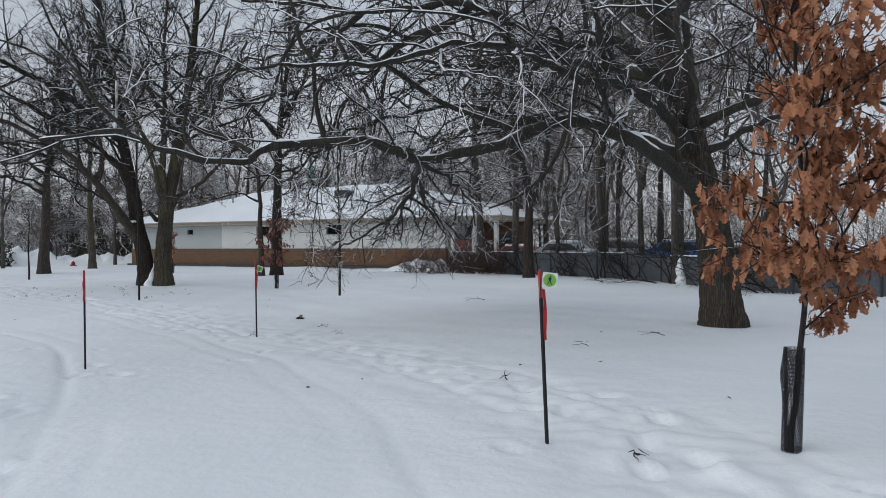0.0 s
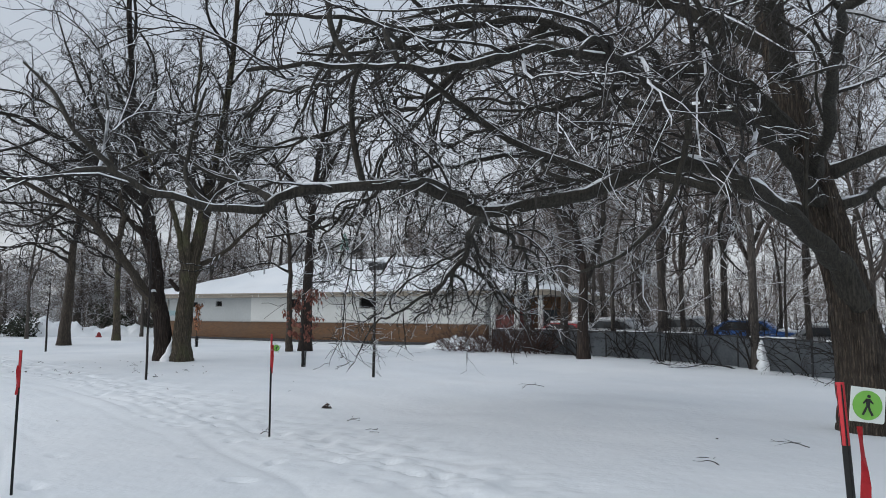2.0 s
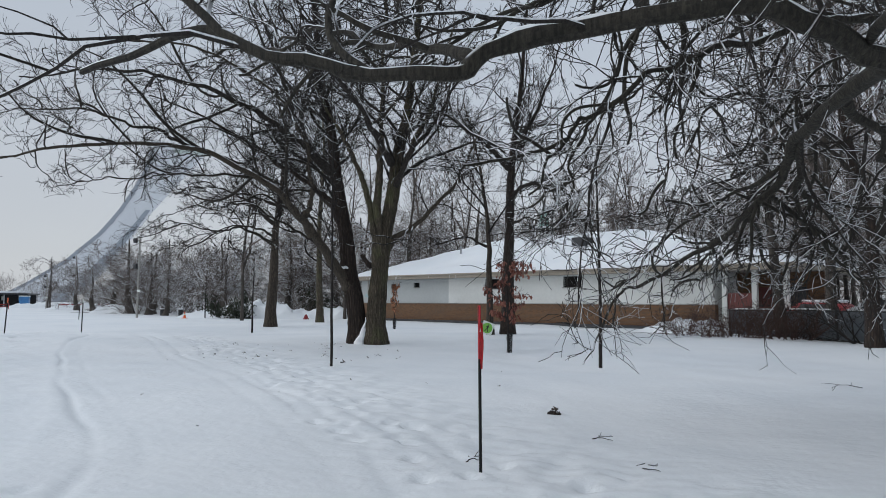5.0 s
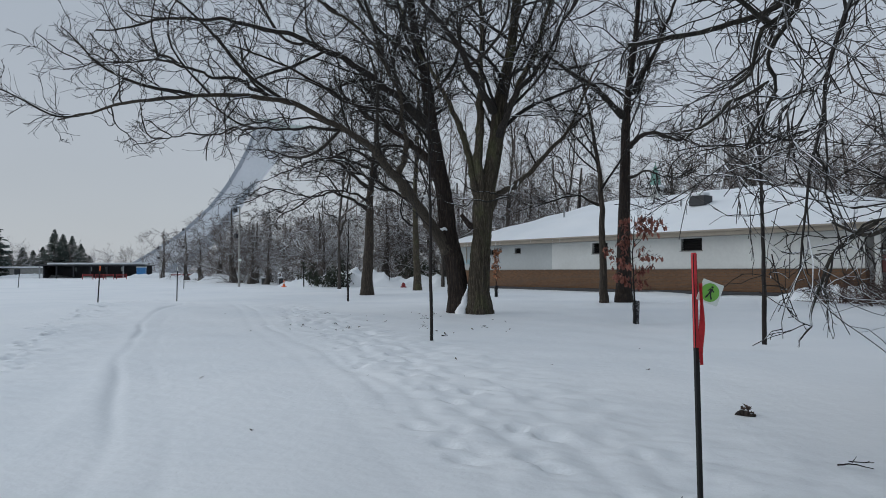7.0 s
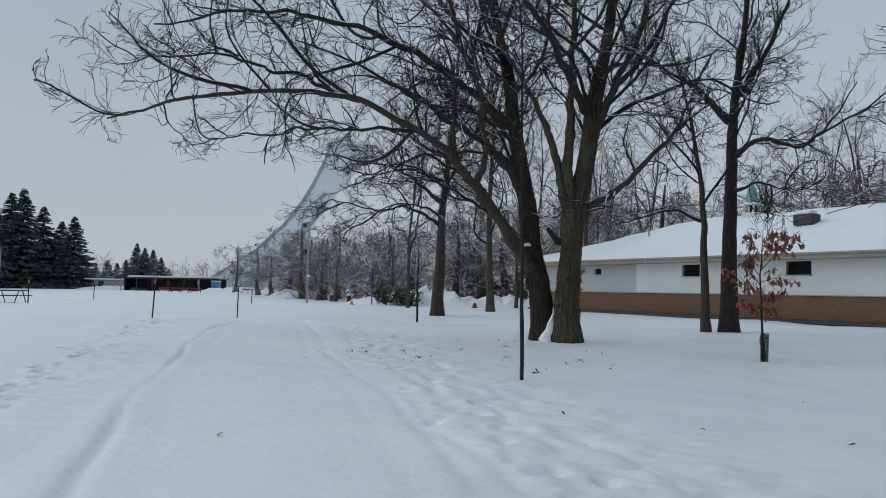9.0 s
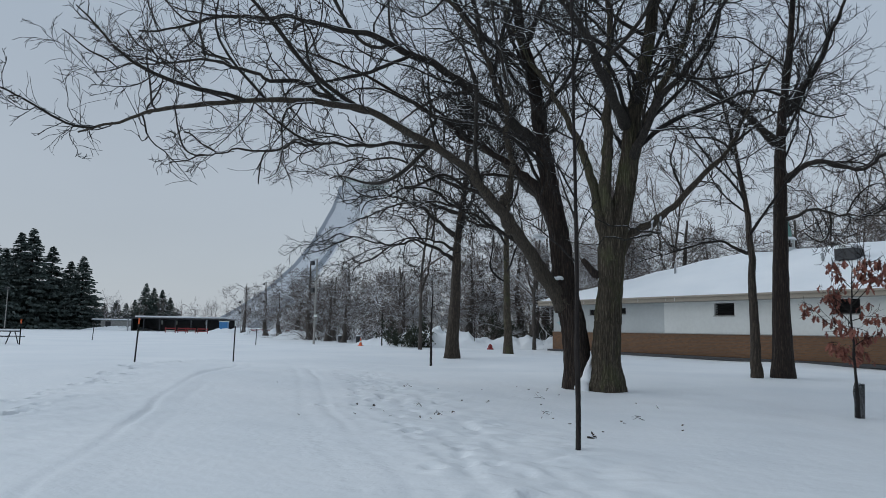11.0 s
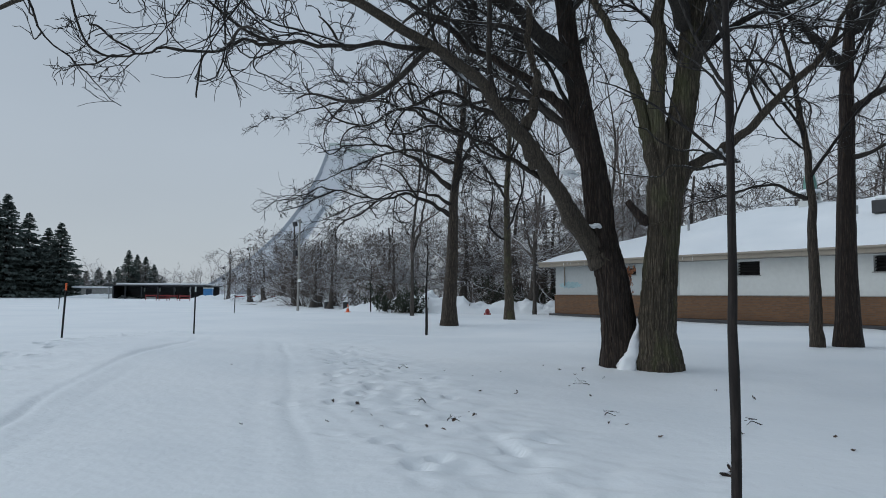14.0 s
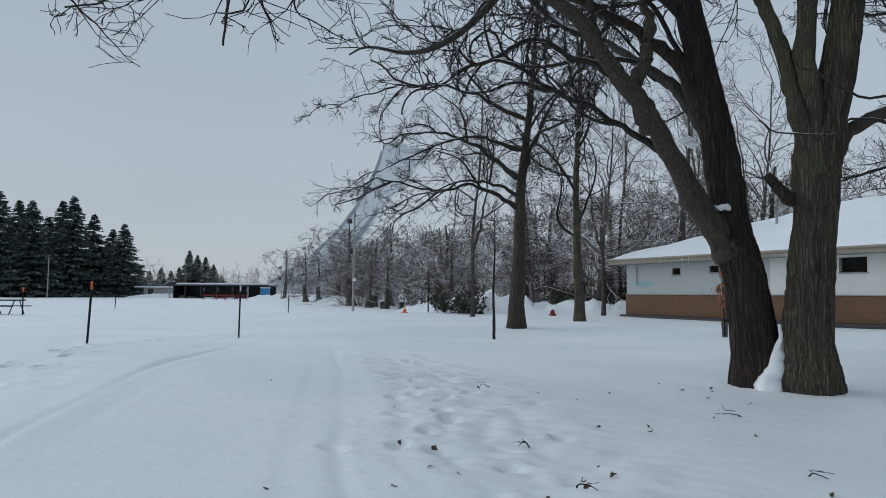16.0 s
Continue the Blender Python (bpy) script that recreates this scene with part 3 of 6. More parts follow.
def off_line(x, y, pts):
    """Distance to a polyline (signed: right of it is positive) and the way along it."""
    best = np.full(x.shape, 1e9)
    sign = np.zeros_like(x)
    along = np.zeros_like(x)
    s0 = 0.0
    for (ax, ay), (bx, by) in zip(pts[:-1], pts[1:]):
        L = math.hypot(bx - ax, by - ay)
        ux, uy = (bx - ax) / L, (by - ay) / L
        t = np.clip((x - ax) * ux + (y - ay) * uy, 0, L)
        dx, dy = x - ax - t * ux, y - ay - t * uy
        d = np.hypot(dx, dy)
        near = d < best
        best = np.where(near, d, best)
        sign = np.where(near, np.sign(dx * uy - dy * ux), sign)
        along = np.where(near, s0 + t, along)
        s0 += L
    return best * sign, along


TRAIL = [(0.5, -6), (-0.6, 1.5), (-1.7, 5.5), (-3.3, 9.0), (-5.5, 12.3), (-7.4, 14.3), (-10.6, 17.5), (-15.3, 21.9), (-21.0, 27.6), (-31, 37), (-48, 52), (-80, 76)]
SIDE_STEPS = [(2.3, 2.0), (1.7, 4.4), (1.3, 6.3), (0.5, 7.8), (-0.7, 9.7), (-2.1, 11.2), (-4.0, 13.4), (-6.5, 16.2), (-10.4, 20.4), (-13.4, 23.3), (-18.5, 28.7)]
MOUNDS = [(-23.8, 25.2, 0.24, 5.0, 5.0), (3.8, 30.0, 0.16, 5.0, 5.0), (-6.4, 27.3, -0.11, 4.0, 4.0), (-22.0, 37.6, -0.16, 5.0, 4.0), (-3.3, 16.6, -0.13, 3.0, 3.0), (10.6, 39.0, 0.35, 7.0, 5.0)]


def ground_height(x, y):
    near = np.exp(-(np.maximum(np.hypot(x + 8, y - 18) - 26, 0) / 20) ** 2)
    z = 0.05 * wavy(x, y, 9, 1) + 0.012 * wavy(x, y, 2.1, 2) * near
    z += 0.21 * (0.5 - 0.5 * np.cos(math.pi * np.clip((12.5 - y) / 8.5, 0, 1)))
    d, s = off_line(x, y, TRAIL)
    inside = 1 / (1 + np.exp(np.clip((np.abs(d) - 1.45) / 0.12, -50, 50)))
    z -= 0.011 * inside
    z += 0.010 * np.exp(-((np.abs(d) - 1.72) / 0.2) ** 2) * (1 + 0.5 * wavy(x, y, 1.3, 3))
    wob = 0.05 * np.sin(s * 0.55) + 0.03 * np.sin(s * 1.7)
    fade = 0.65 + 0.35 * np.sin(s * 0.8 + 1)
    rut = np.interp(s, (0, 19, 22.5, 27, 34, 36.6, 39, 41.4), (1.3, 1.2, 1.32, 1.68, 1.72, 1.65, 1.35, 1.02))
    z -= 0.043 * fade * np.exp(-((d + rut + wob) / 0.045) ** 2) * near
    z += 0.005 * fade * np.exp(-((d + rut + 0.2 + wob) / 0.10) ** 2) * near
    z -= 0.011 * (0.6 + 0.4 * np.sin(s * 1.3)) * np.exp(-((d + rut - 0.45 + wob) / 0.05) ** 2) * near
    z -= 0.022 * fade * np.exp(-((d - 1.22 - wob) / 0.055) ** 2) * near
    z -= 0.008 * np.exp(-((d - 0.80 - 0.6 * wob) / 0.10) ** 2) * near
    lumpy = np.exp(-((np.abs(d) - 2.9) / 0.9) ** 2) * near
    lumpy = lumpy * np.where(d > 0, 0.7, 0.35)
    z += 0.034 * lumpy * wavy(x, y, 0.9, 4) + 0.022 * lumpy * wavy(x, y, 0.42, 5)
    e, q = off_line(x, y, SIDE_STEPS)
    churn = np.exp(-(e / 0.85) ** 2) * near
    sway = 0.12 * np.sin(q * 0.9) + 0.06 * np.sin(q * 2.3)
    for lane in (-0.52, -0.12, 0.30, 0.66):
        z -= 0.020 * near * (0.55 + 0.45 * np.sin(q * (1.1 + lane) + 4 * lane)) * np.exp(-((e - lane - sway) / 0.075) ** 2)
    z += churn * (0.009 * wavy(x, y, 0.7, 7) + 0.008 * wavy(x, y, 0.33, 8))
    for mx, my, h, wx, wy in MOUNDS:
        z += h * np.exp(-(((x - mx) / wx) ** 2 + ((y - my) / wy) ** 2))
    return z


def footprints(x, y, z):
    """Treads and dragged ski marks beside and on the trail."""
    r = np.random.default_rng(5)
    prints = []
    for line, jitter, step in ((SIDE_STEPS, 0.30, 0.36), (SIDE_STEPS, 0.65, 0.6), ([(-3.1, 2.5), (-3.7, 5.5), (-4.4, 8.2), (-6.5, 10.8)], 0.45, 0.42),
                               ([(-12, 14.5), (-17.5, 19.2), (-21.9, 23.4), (-24.1, 26.2), (-27.5, 31.1), (-31, 36)], 0.22, 0.40), ([(-8.6, 11.2), (-14, 16)], 0.6, 1.1)):
        for (ax, ay), (bx, by) in zip(line[:-1], line[1:]):
            L = math.hypot(bx - ax, by - ay)
            for k in range(int(L / step)):
                f = (k + r.random()) * step / L
                prints.append((ax + (bx - ax) * f + r.normal(0, jitter), ay + (by - ay) * f + r.normal(0, jitter), math.atan2(by - ay, bx - ax) + r.normal(0, 0.3), r.uniform(0.02, 0.06) * (2.1 if ax < -11 else 1.0)))
    for px, py, a, depth in prints:
        i0, i1 = np.searchsorted(x[0], (px - 0.5, px + 0.5))
        j0, j1 = np.searchsorted(y[:, 0], (py - 0.5, py + 0.5))
        dx, dy = x[j0:j1, i0:i1] - px, y[j0:j1, i0:i1] - py
        u, v = dx * math.cos(a) + dy * math.sin(a), dy * math.cos(a) - dx * math.sin(a)
        e = (u / 0.15) ** 2 + (v / 0.075) ** 2
        z[j0:j1, i0:i1] += depth * (-np.exp(-e ** 1.5) + 0.28 * np.exp(-((np.sqrt(e) - 1.6) / 0.45) ** 2))
    return z


gx, gy = np.meshgrid(graded(-27, 3.0, 0.06, 2600, 1.14), graded(3.0, 29, 0.06, 2600, 1.14))
gz = footprints(gx, gy, ground_height(gx, gy))
ny, nx = gx.shape
gi = np.arange(nx * ny).reshape(ny, nx)
ground_quads = np.stack([gi[:-1, :-1], gi[:-1, 1:], gi[1:, 1:], gi[1:, :-1]], -1).reshape(-1, 4)
ground = new("ground", fast_mesh("ground", np.stack([gx, gy, gz], -1).reshape(-1, 3), ground_quads))
ground.data.materials.append(SNOW)
tagged(ground, "snow-covered park ground with a groomed trail and footprints", "ground", kind="structure")


def level(x, y):
    """The snow's height at a place."""
    return float(ground_height(np.array([[float(x)]]), np.array([[float(y)]]))[0, 0])


def snow_bank(at, size, turn, seed):
    """A heap of ploughed snow with lumps."""
    x0, y0 = at
    u, v = np.meshgrid(np.linspace(-1, 1, 56), np.linspace(-1, 1, 30))
    dome = np.clip(1 - u ** 2, 0, 1) ** 0.6 * np.clip(1 - v ** 2, 0, 1) ** 0.9
    px, py = u * size[0], v * size[1]
    h = dome * (size[2] * (1 + 0.30 * wavy(px, py, 2.2, seed)) + 0.14 * wavy(px, py, 0.8, seed + 1) + 0.06 * wavy(px, py, 0.35, seed + 2)) - 0.06
    idx = np.arange(u.size).reshape(u.shape)
    q = np.stack([idx[:-1, :-1], idx[:-1, 1:], idx[1:, 1:], idx[1:, :-1]], -1).reshape(-1, 4)
    ob = new("snow_bank", fast_mesh("snow_bank", np.stack([px, py, h], -1).reshape(-1, 3), q))
    ob.data.materials.append(SNOW)
    ob.matrix_world = pose(x0, y0, level(x0, y0), 0, 0, turn)
    tagged(ob, "lumpy white bank of ploughed snow", "snow bank", "snow banks")


for k, (bx, by, sx, sy, sz, turn) in enumerate(((-35.6, 59.4, 4.2, 1.8, 1.35, 20), (-30.0, 61.6, 4.6, 1.6, 0.9, 25), (-25.6, 63.8, 3.4, 1.5, 1.2, 30), (-22.4, 62.6, 2.4, 1.3, 0.9, 0), (-40.6, 60.0, 3.2, 1.6, 0.7, 20), (-62.0, 73.0, 4.0, 2.0, 0.9, 30),
                                                (-88.0, 93.0, 6.0, 2.0, 0.8, 38), (-117.0, 114.0, 9.0, 2.4, 1.0, 38), (-0.9, 43.4, 2.4, 1.3, 0.6, -25), (-149.0, 106.0, 8.0, 2.4, 0.8, 38))):
    snow_bank((bx, by), (sx, sy, sz), turn, 700 + 3 * k)


# ---- the long low building ----
HOUSE = thing("park_building", "long white building with brown brick base and snowy hipped roof", "building", (-25.59, 58.47, 0.0), -25.6)
WALL_LEN, DEPTH, EAVE = 28.8, 15.0, 3.1


def wall_with_holes(length, low, high, holes, thick):
    """A wall along x, its outer face at y = 0, with square holes cut through it."""
    bm = bmesh.new()
    xs = sorted({0.0, length, *[h[0] for h in holes], *[h[1] for h in holes]})
    for a, b in zip(xs[:-1], xs[1:]):
        cut = [h for h in holes if h[0] <= a and h[1] >= b]
        spans = [(low, cut[0][2]), (cut[0][3], high)] if cut else [(low, high)]
        for z0, z1 in spans:
            box(((a + b) / 2, thick / 2, (z0 + z1) / 2), (b - a, thick, z1 - z0), bm=bm)
    bmesh.ops.remove_doubles(bm, verts=bm.verts, dist=0.0005)
    return bm


VENTS = [(3.85, 0.58, 0.36, 2.62), (6.4, 0.58, 0.36, 2.68), (13.7, 1.22, 0.66, 2.66), (20.05, 1.3, 0.68, 2.70)]


def hole(v):
    return (v[0] - v[1] / 2, v[0] + v[1] / 2, v[3] - v[2] / 2, v[3] + v[2] / 2)


grey_wall = part("wall", wall_with_holes(9.7, 1.33, EAVE, [hole(v) for v in VENTS[:2]], 0.3), GREY_WALL, HOUSE, "pale grey painted wall")
white = wall_with_holes(WALL_LEN - 9.7, 1.33, EAVE, [hole((v[0] - 9.7, *v[1:])) for v in VENTS[2:]], 0.3)
bmesh.ops.translate(white, verts=white.verts, vec=(9.7, -0.04, 0))
part("wall", white, WHITE_WALL, HOUSE, "white painted wall")
part("brick_base", box((WALL_LEN / 2, 0.16, 0.745), (WALL_LEN + 0.06, 0.46, 1.17), bevel=0.01), BRICK, HOUSE, "brown brick base course")
part("ledge", box((WALL_LEN / 2, 0.12, 1.35), (WALL_LEN + 0.1, 0.5, 0.045), bevel=0.01), CONCRETE, HOUSE)
# shadow line at the wall's foot, put into the plinth's dark colour
part("plinth", box((WALL_LEN / 2 + 2, 0.0, 0.07), (WALL_LEN + 4.3, 0.9, 0.17), bevel=0.02), DARK_METAL, HOUSE, "concrete plinth coloured dark for the shadow line at its foot")
part("wall", box((0.15, DEPTH / 2, 1.55), (0.3, DEPTH - 0.6, 3.1)), GREY_WALL, HOUSE)
part("wall", box((WALL_LEN - 0.15, DEPTH / 2, 1.55), (0.3, DEPTH - 0.6, 3.1)), WHITE_WALL, HOUSE)
part("wall", box((WALL_LEN / 2, DEPTH - 0.15, 1.55), (WALL_LEN, 0.3, 3.1)), WHITE_WALL, HOUSE)
for v in VENTS:
    vent = part("vent", box((v[0], 0.26, v[3]), (v[1], 0.04, v[2])), DARK_GLASS, HOUSE, "dark louvred vent")
    part("vent_frame", box((v[0], -0.05, v[3] - v[2] / 2 - 0.02), (v[1] + 0.1, 0.12, 0.05), bevel=0.01), CONCRETE, vent)
    for k in range(5):
        part("slat", box((v[0], 0.12, v[3] - v[2] / 2 + v[2] * (k + 0.5) / 5), (v[1], 0.10, 0.012), (35, 0, 0)), DARK_GLASS, vent)
smear = prism([(1.0 + 0.95 * math.cos(a * math.tau / 36) * (1 + 0.18 * math.sin(a * 1.9)), 1.95 + 0.20 * math.sin(a * math.tau / 36) * (1 + 0.3 * math.sin(a * 2.7))) for a in range(36)], 0, 0.003, m=pose(0.35, -0.001, 0, 90, 0, 0))
part("paint_smear", smear, plain("faded_teal_spray_paint", (0.30, 0.42, 0.45), 0.8, vary=0.25, scale=4), grey_wall, "faded teal spray paint")
part("downpipe", rod((0.9, -0.08, 1.9), (0.9, -0.08, 3.1), 0.035), FASCIA, HOUSE)
# roof: eaves all round, hips up to a ridge
E0, E1, F0, F1 = -0.75, 33.2, -0.75, 15.75
part("soffit", box(((E0 + E1) / 2, (F0 + F1) / 2, 3.13), (E1 - E0 - 0.04, F1 - F0 - 0.04, 0.05)), SOFFIT, HOUSE)
for k, (c, s) in enumerate(((((E0 + E1) / 2, F0, 3.26), (E1 - E0, 0.06, 0.30)), (((E0 + E1) / 2, F1, 3.26), (E1 - E0, 0.06, 0.30)), ((E0, (F0 + F1) / 2, 3.26), (0.06, F1 - F0, 0.30)), ((E1, (F0 + F1) / 2, 3.26), (0.06, F1 - F0, 0.30)))):
    part("fascia", box(c, s, bevel=0.01), FASCIA, HOUSE)
part("gutter", rod((E0, F0 - 0.08, 3.36), (E1, F0 - 0.08, 3.36), 0.06), FASCIA, HOUSE)
roof = bmesh.new()
R0, R1, RV, RZ = 8.6, 21.0, 7.5, 6.35
n_u, n_v = 90, 48
rows = []
for j in range(n_v + 1):
    row = []
    for i in range(n_u + 1):
        x = E0 - 0.12 + (E1 - E0 + 0.24) * i / n_u
        y = F0 - 0.12 + (F1 - F0 + 0.24) * j / n_v
        h = min((y - F0) / (RV - F0), (F1 - y) / (F1 - RV), (x - E0) / (R0 - E0), (E1 - x) / (E1 - R1), 1.0)
        edge = min(1.0, max(h, 0) * 12)
        z = 3.40 + (RZ - 3.40) * h + edge * (0.14 + 0.035 * math.sin(x * 1.9 + y) + 0.03 * math.sin(x * 0.8 - y * 1.7) + random.uniform(-0.012, 0.012))
        row.append(roof.verts.new((x, y, z)))
    rows.append(row)
for j in range(n_v):
    for i in range(n_u):
        roof.faces.new((rows[j][i], rows[j][i + 1], rows[j + 1][i + 1], rows[j + 1][i]))
part("roof", roof, SNOW_CAP, HOUSE, "hipped roof under thick snow", smooth=True)
# roof fittings
box_vent = part("roof_vent", box((18.2, 4.0, 5.5), (1.05, 0.9, 0.6), bevel=0.03), DARK_METAL, HOUSE, "dark metal roof vent with snow on top")
part("vent_cap", box((18.2, 4.0, 5.90), (0.85, 0.75, 0.24), bevel=0.1), SNOW_CAP, box_vent)
cupola = part("cupola", box((12.6, 7.5, 6.45), (0.9, 0.9, 0.35), bevel=0.03), WHITE_WALL, HOUSE, "white open lantern with verdigris spire")
for cx in (-0.32, 0.0, 0.32):
    for cy in (-0.32, 0.32):
        part("lantern_post", box((12.6 + cx, 7.5 + cy, 6.85), (0.11, 0.11, 0.5)), WHITE_WALL, cupola)
part("lantern_core", box((12.6, 7.5, 6.85), (0.4, 0.4, 0.5)), DARK_GLASS, cupola)
part("cupola_roof", rod((12.6, 7.5, 7.1), (12.6, 7.5, 7.24), 0.66, 0.56, 8), SNOW_CAP, cupola)
spire = bmesh.new()
for z0, z1, r0, r1 in ((7.24, 7.6, 0.36, 0.35), (7.6, 8.1, 0.35, 0.25), (8.1, 8.6, 0.25, 0.08), (8.6, 8.95, 0.035, 0.015)):
    rod((12.6, 7.5, z0), (12.6, 7.5, z1), r0, r1, 12, bm=spire)
part("spire", spire, COPPER, cupola, "green copper spire")
for px, py, h in ((7.2, 4.0, 0.7), (16.6, 4.4, 0.5), (26.6, 4.0, 0.8)):
    zz = 3.4 + (RZ - 3.4) * min((py - F0) / (RV - F0), (E1 - px) / (E1 - R1))
    part("flue", rod((px, py, zz - 0.1), (px, py, zz + h), 0.07), STEEL, HOUSE)
# porch at the end of the front
for k, px in enumerate((29.4, 30.9, 32.4)):
    part("porch_post", box((px, -0.1, 1.6), (0.26, 0.26, 3.0), bevel=0.02), WHITE_WALL, HOUSE)
part("porch_back", box((31.0, 3.2, 1.6), (4.4, 0.2, 3.0)), BRICK, HOUSE)
part("door", box((30.2, 3.06, 1.25), (1.0, 0.06, 2.1), bevel=0.01), WALNUT, HOUSE, "dark red door")
part("window", box((31.8, 3.06, 1.8), (1.1, 0.05, 1.0)), GLASS_DARK, HOUSE)
part("porch_rail", box((30.2, -0.1, 1.55), (1.4, 0.06, 0.8), bevel=0.01), WALNUT, HOUSE)
# icicles along the eave
for k in range(14):
    ix = random.uniform(0.5, 12)
    part("icicle", rod((ix, F0 - 0.13, 3.30), (ix, F0 - 0.13, 3.30 - random.uniform(0.1, 0.45)), 0.011, 0.002, 5), SNOW_CAP, HOUSE)


# ---- the great trees beside the trail ----
def rel(pts, foot):
    return [(x - foot[0], y - foot[1], z) for x, y, z in pts]


def limbs_from(foot, *rows):
    return [(rel(pts, foot), *rest) for pts, *rest in rows]


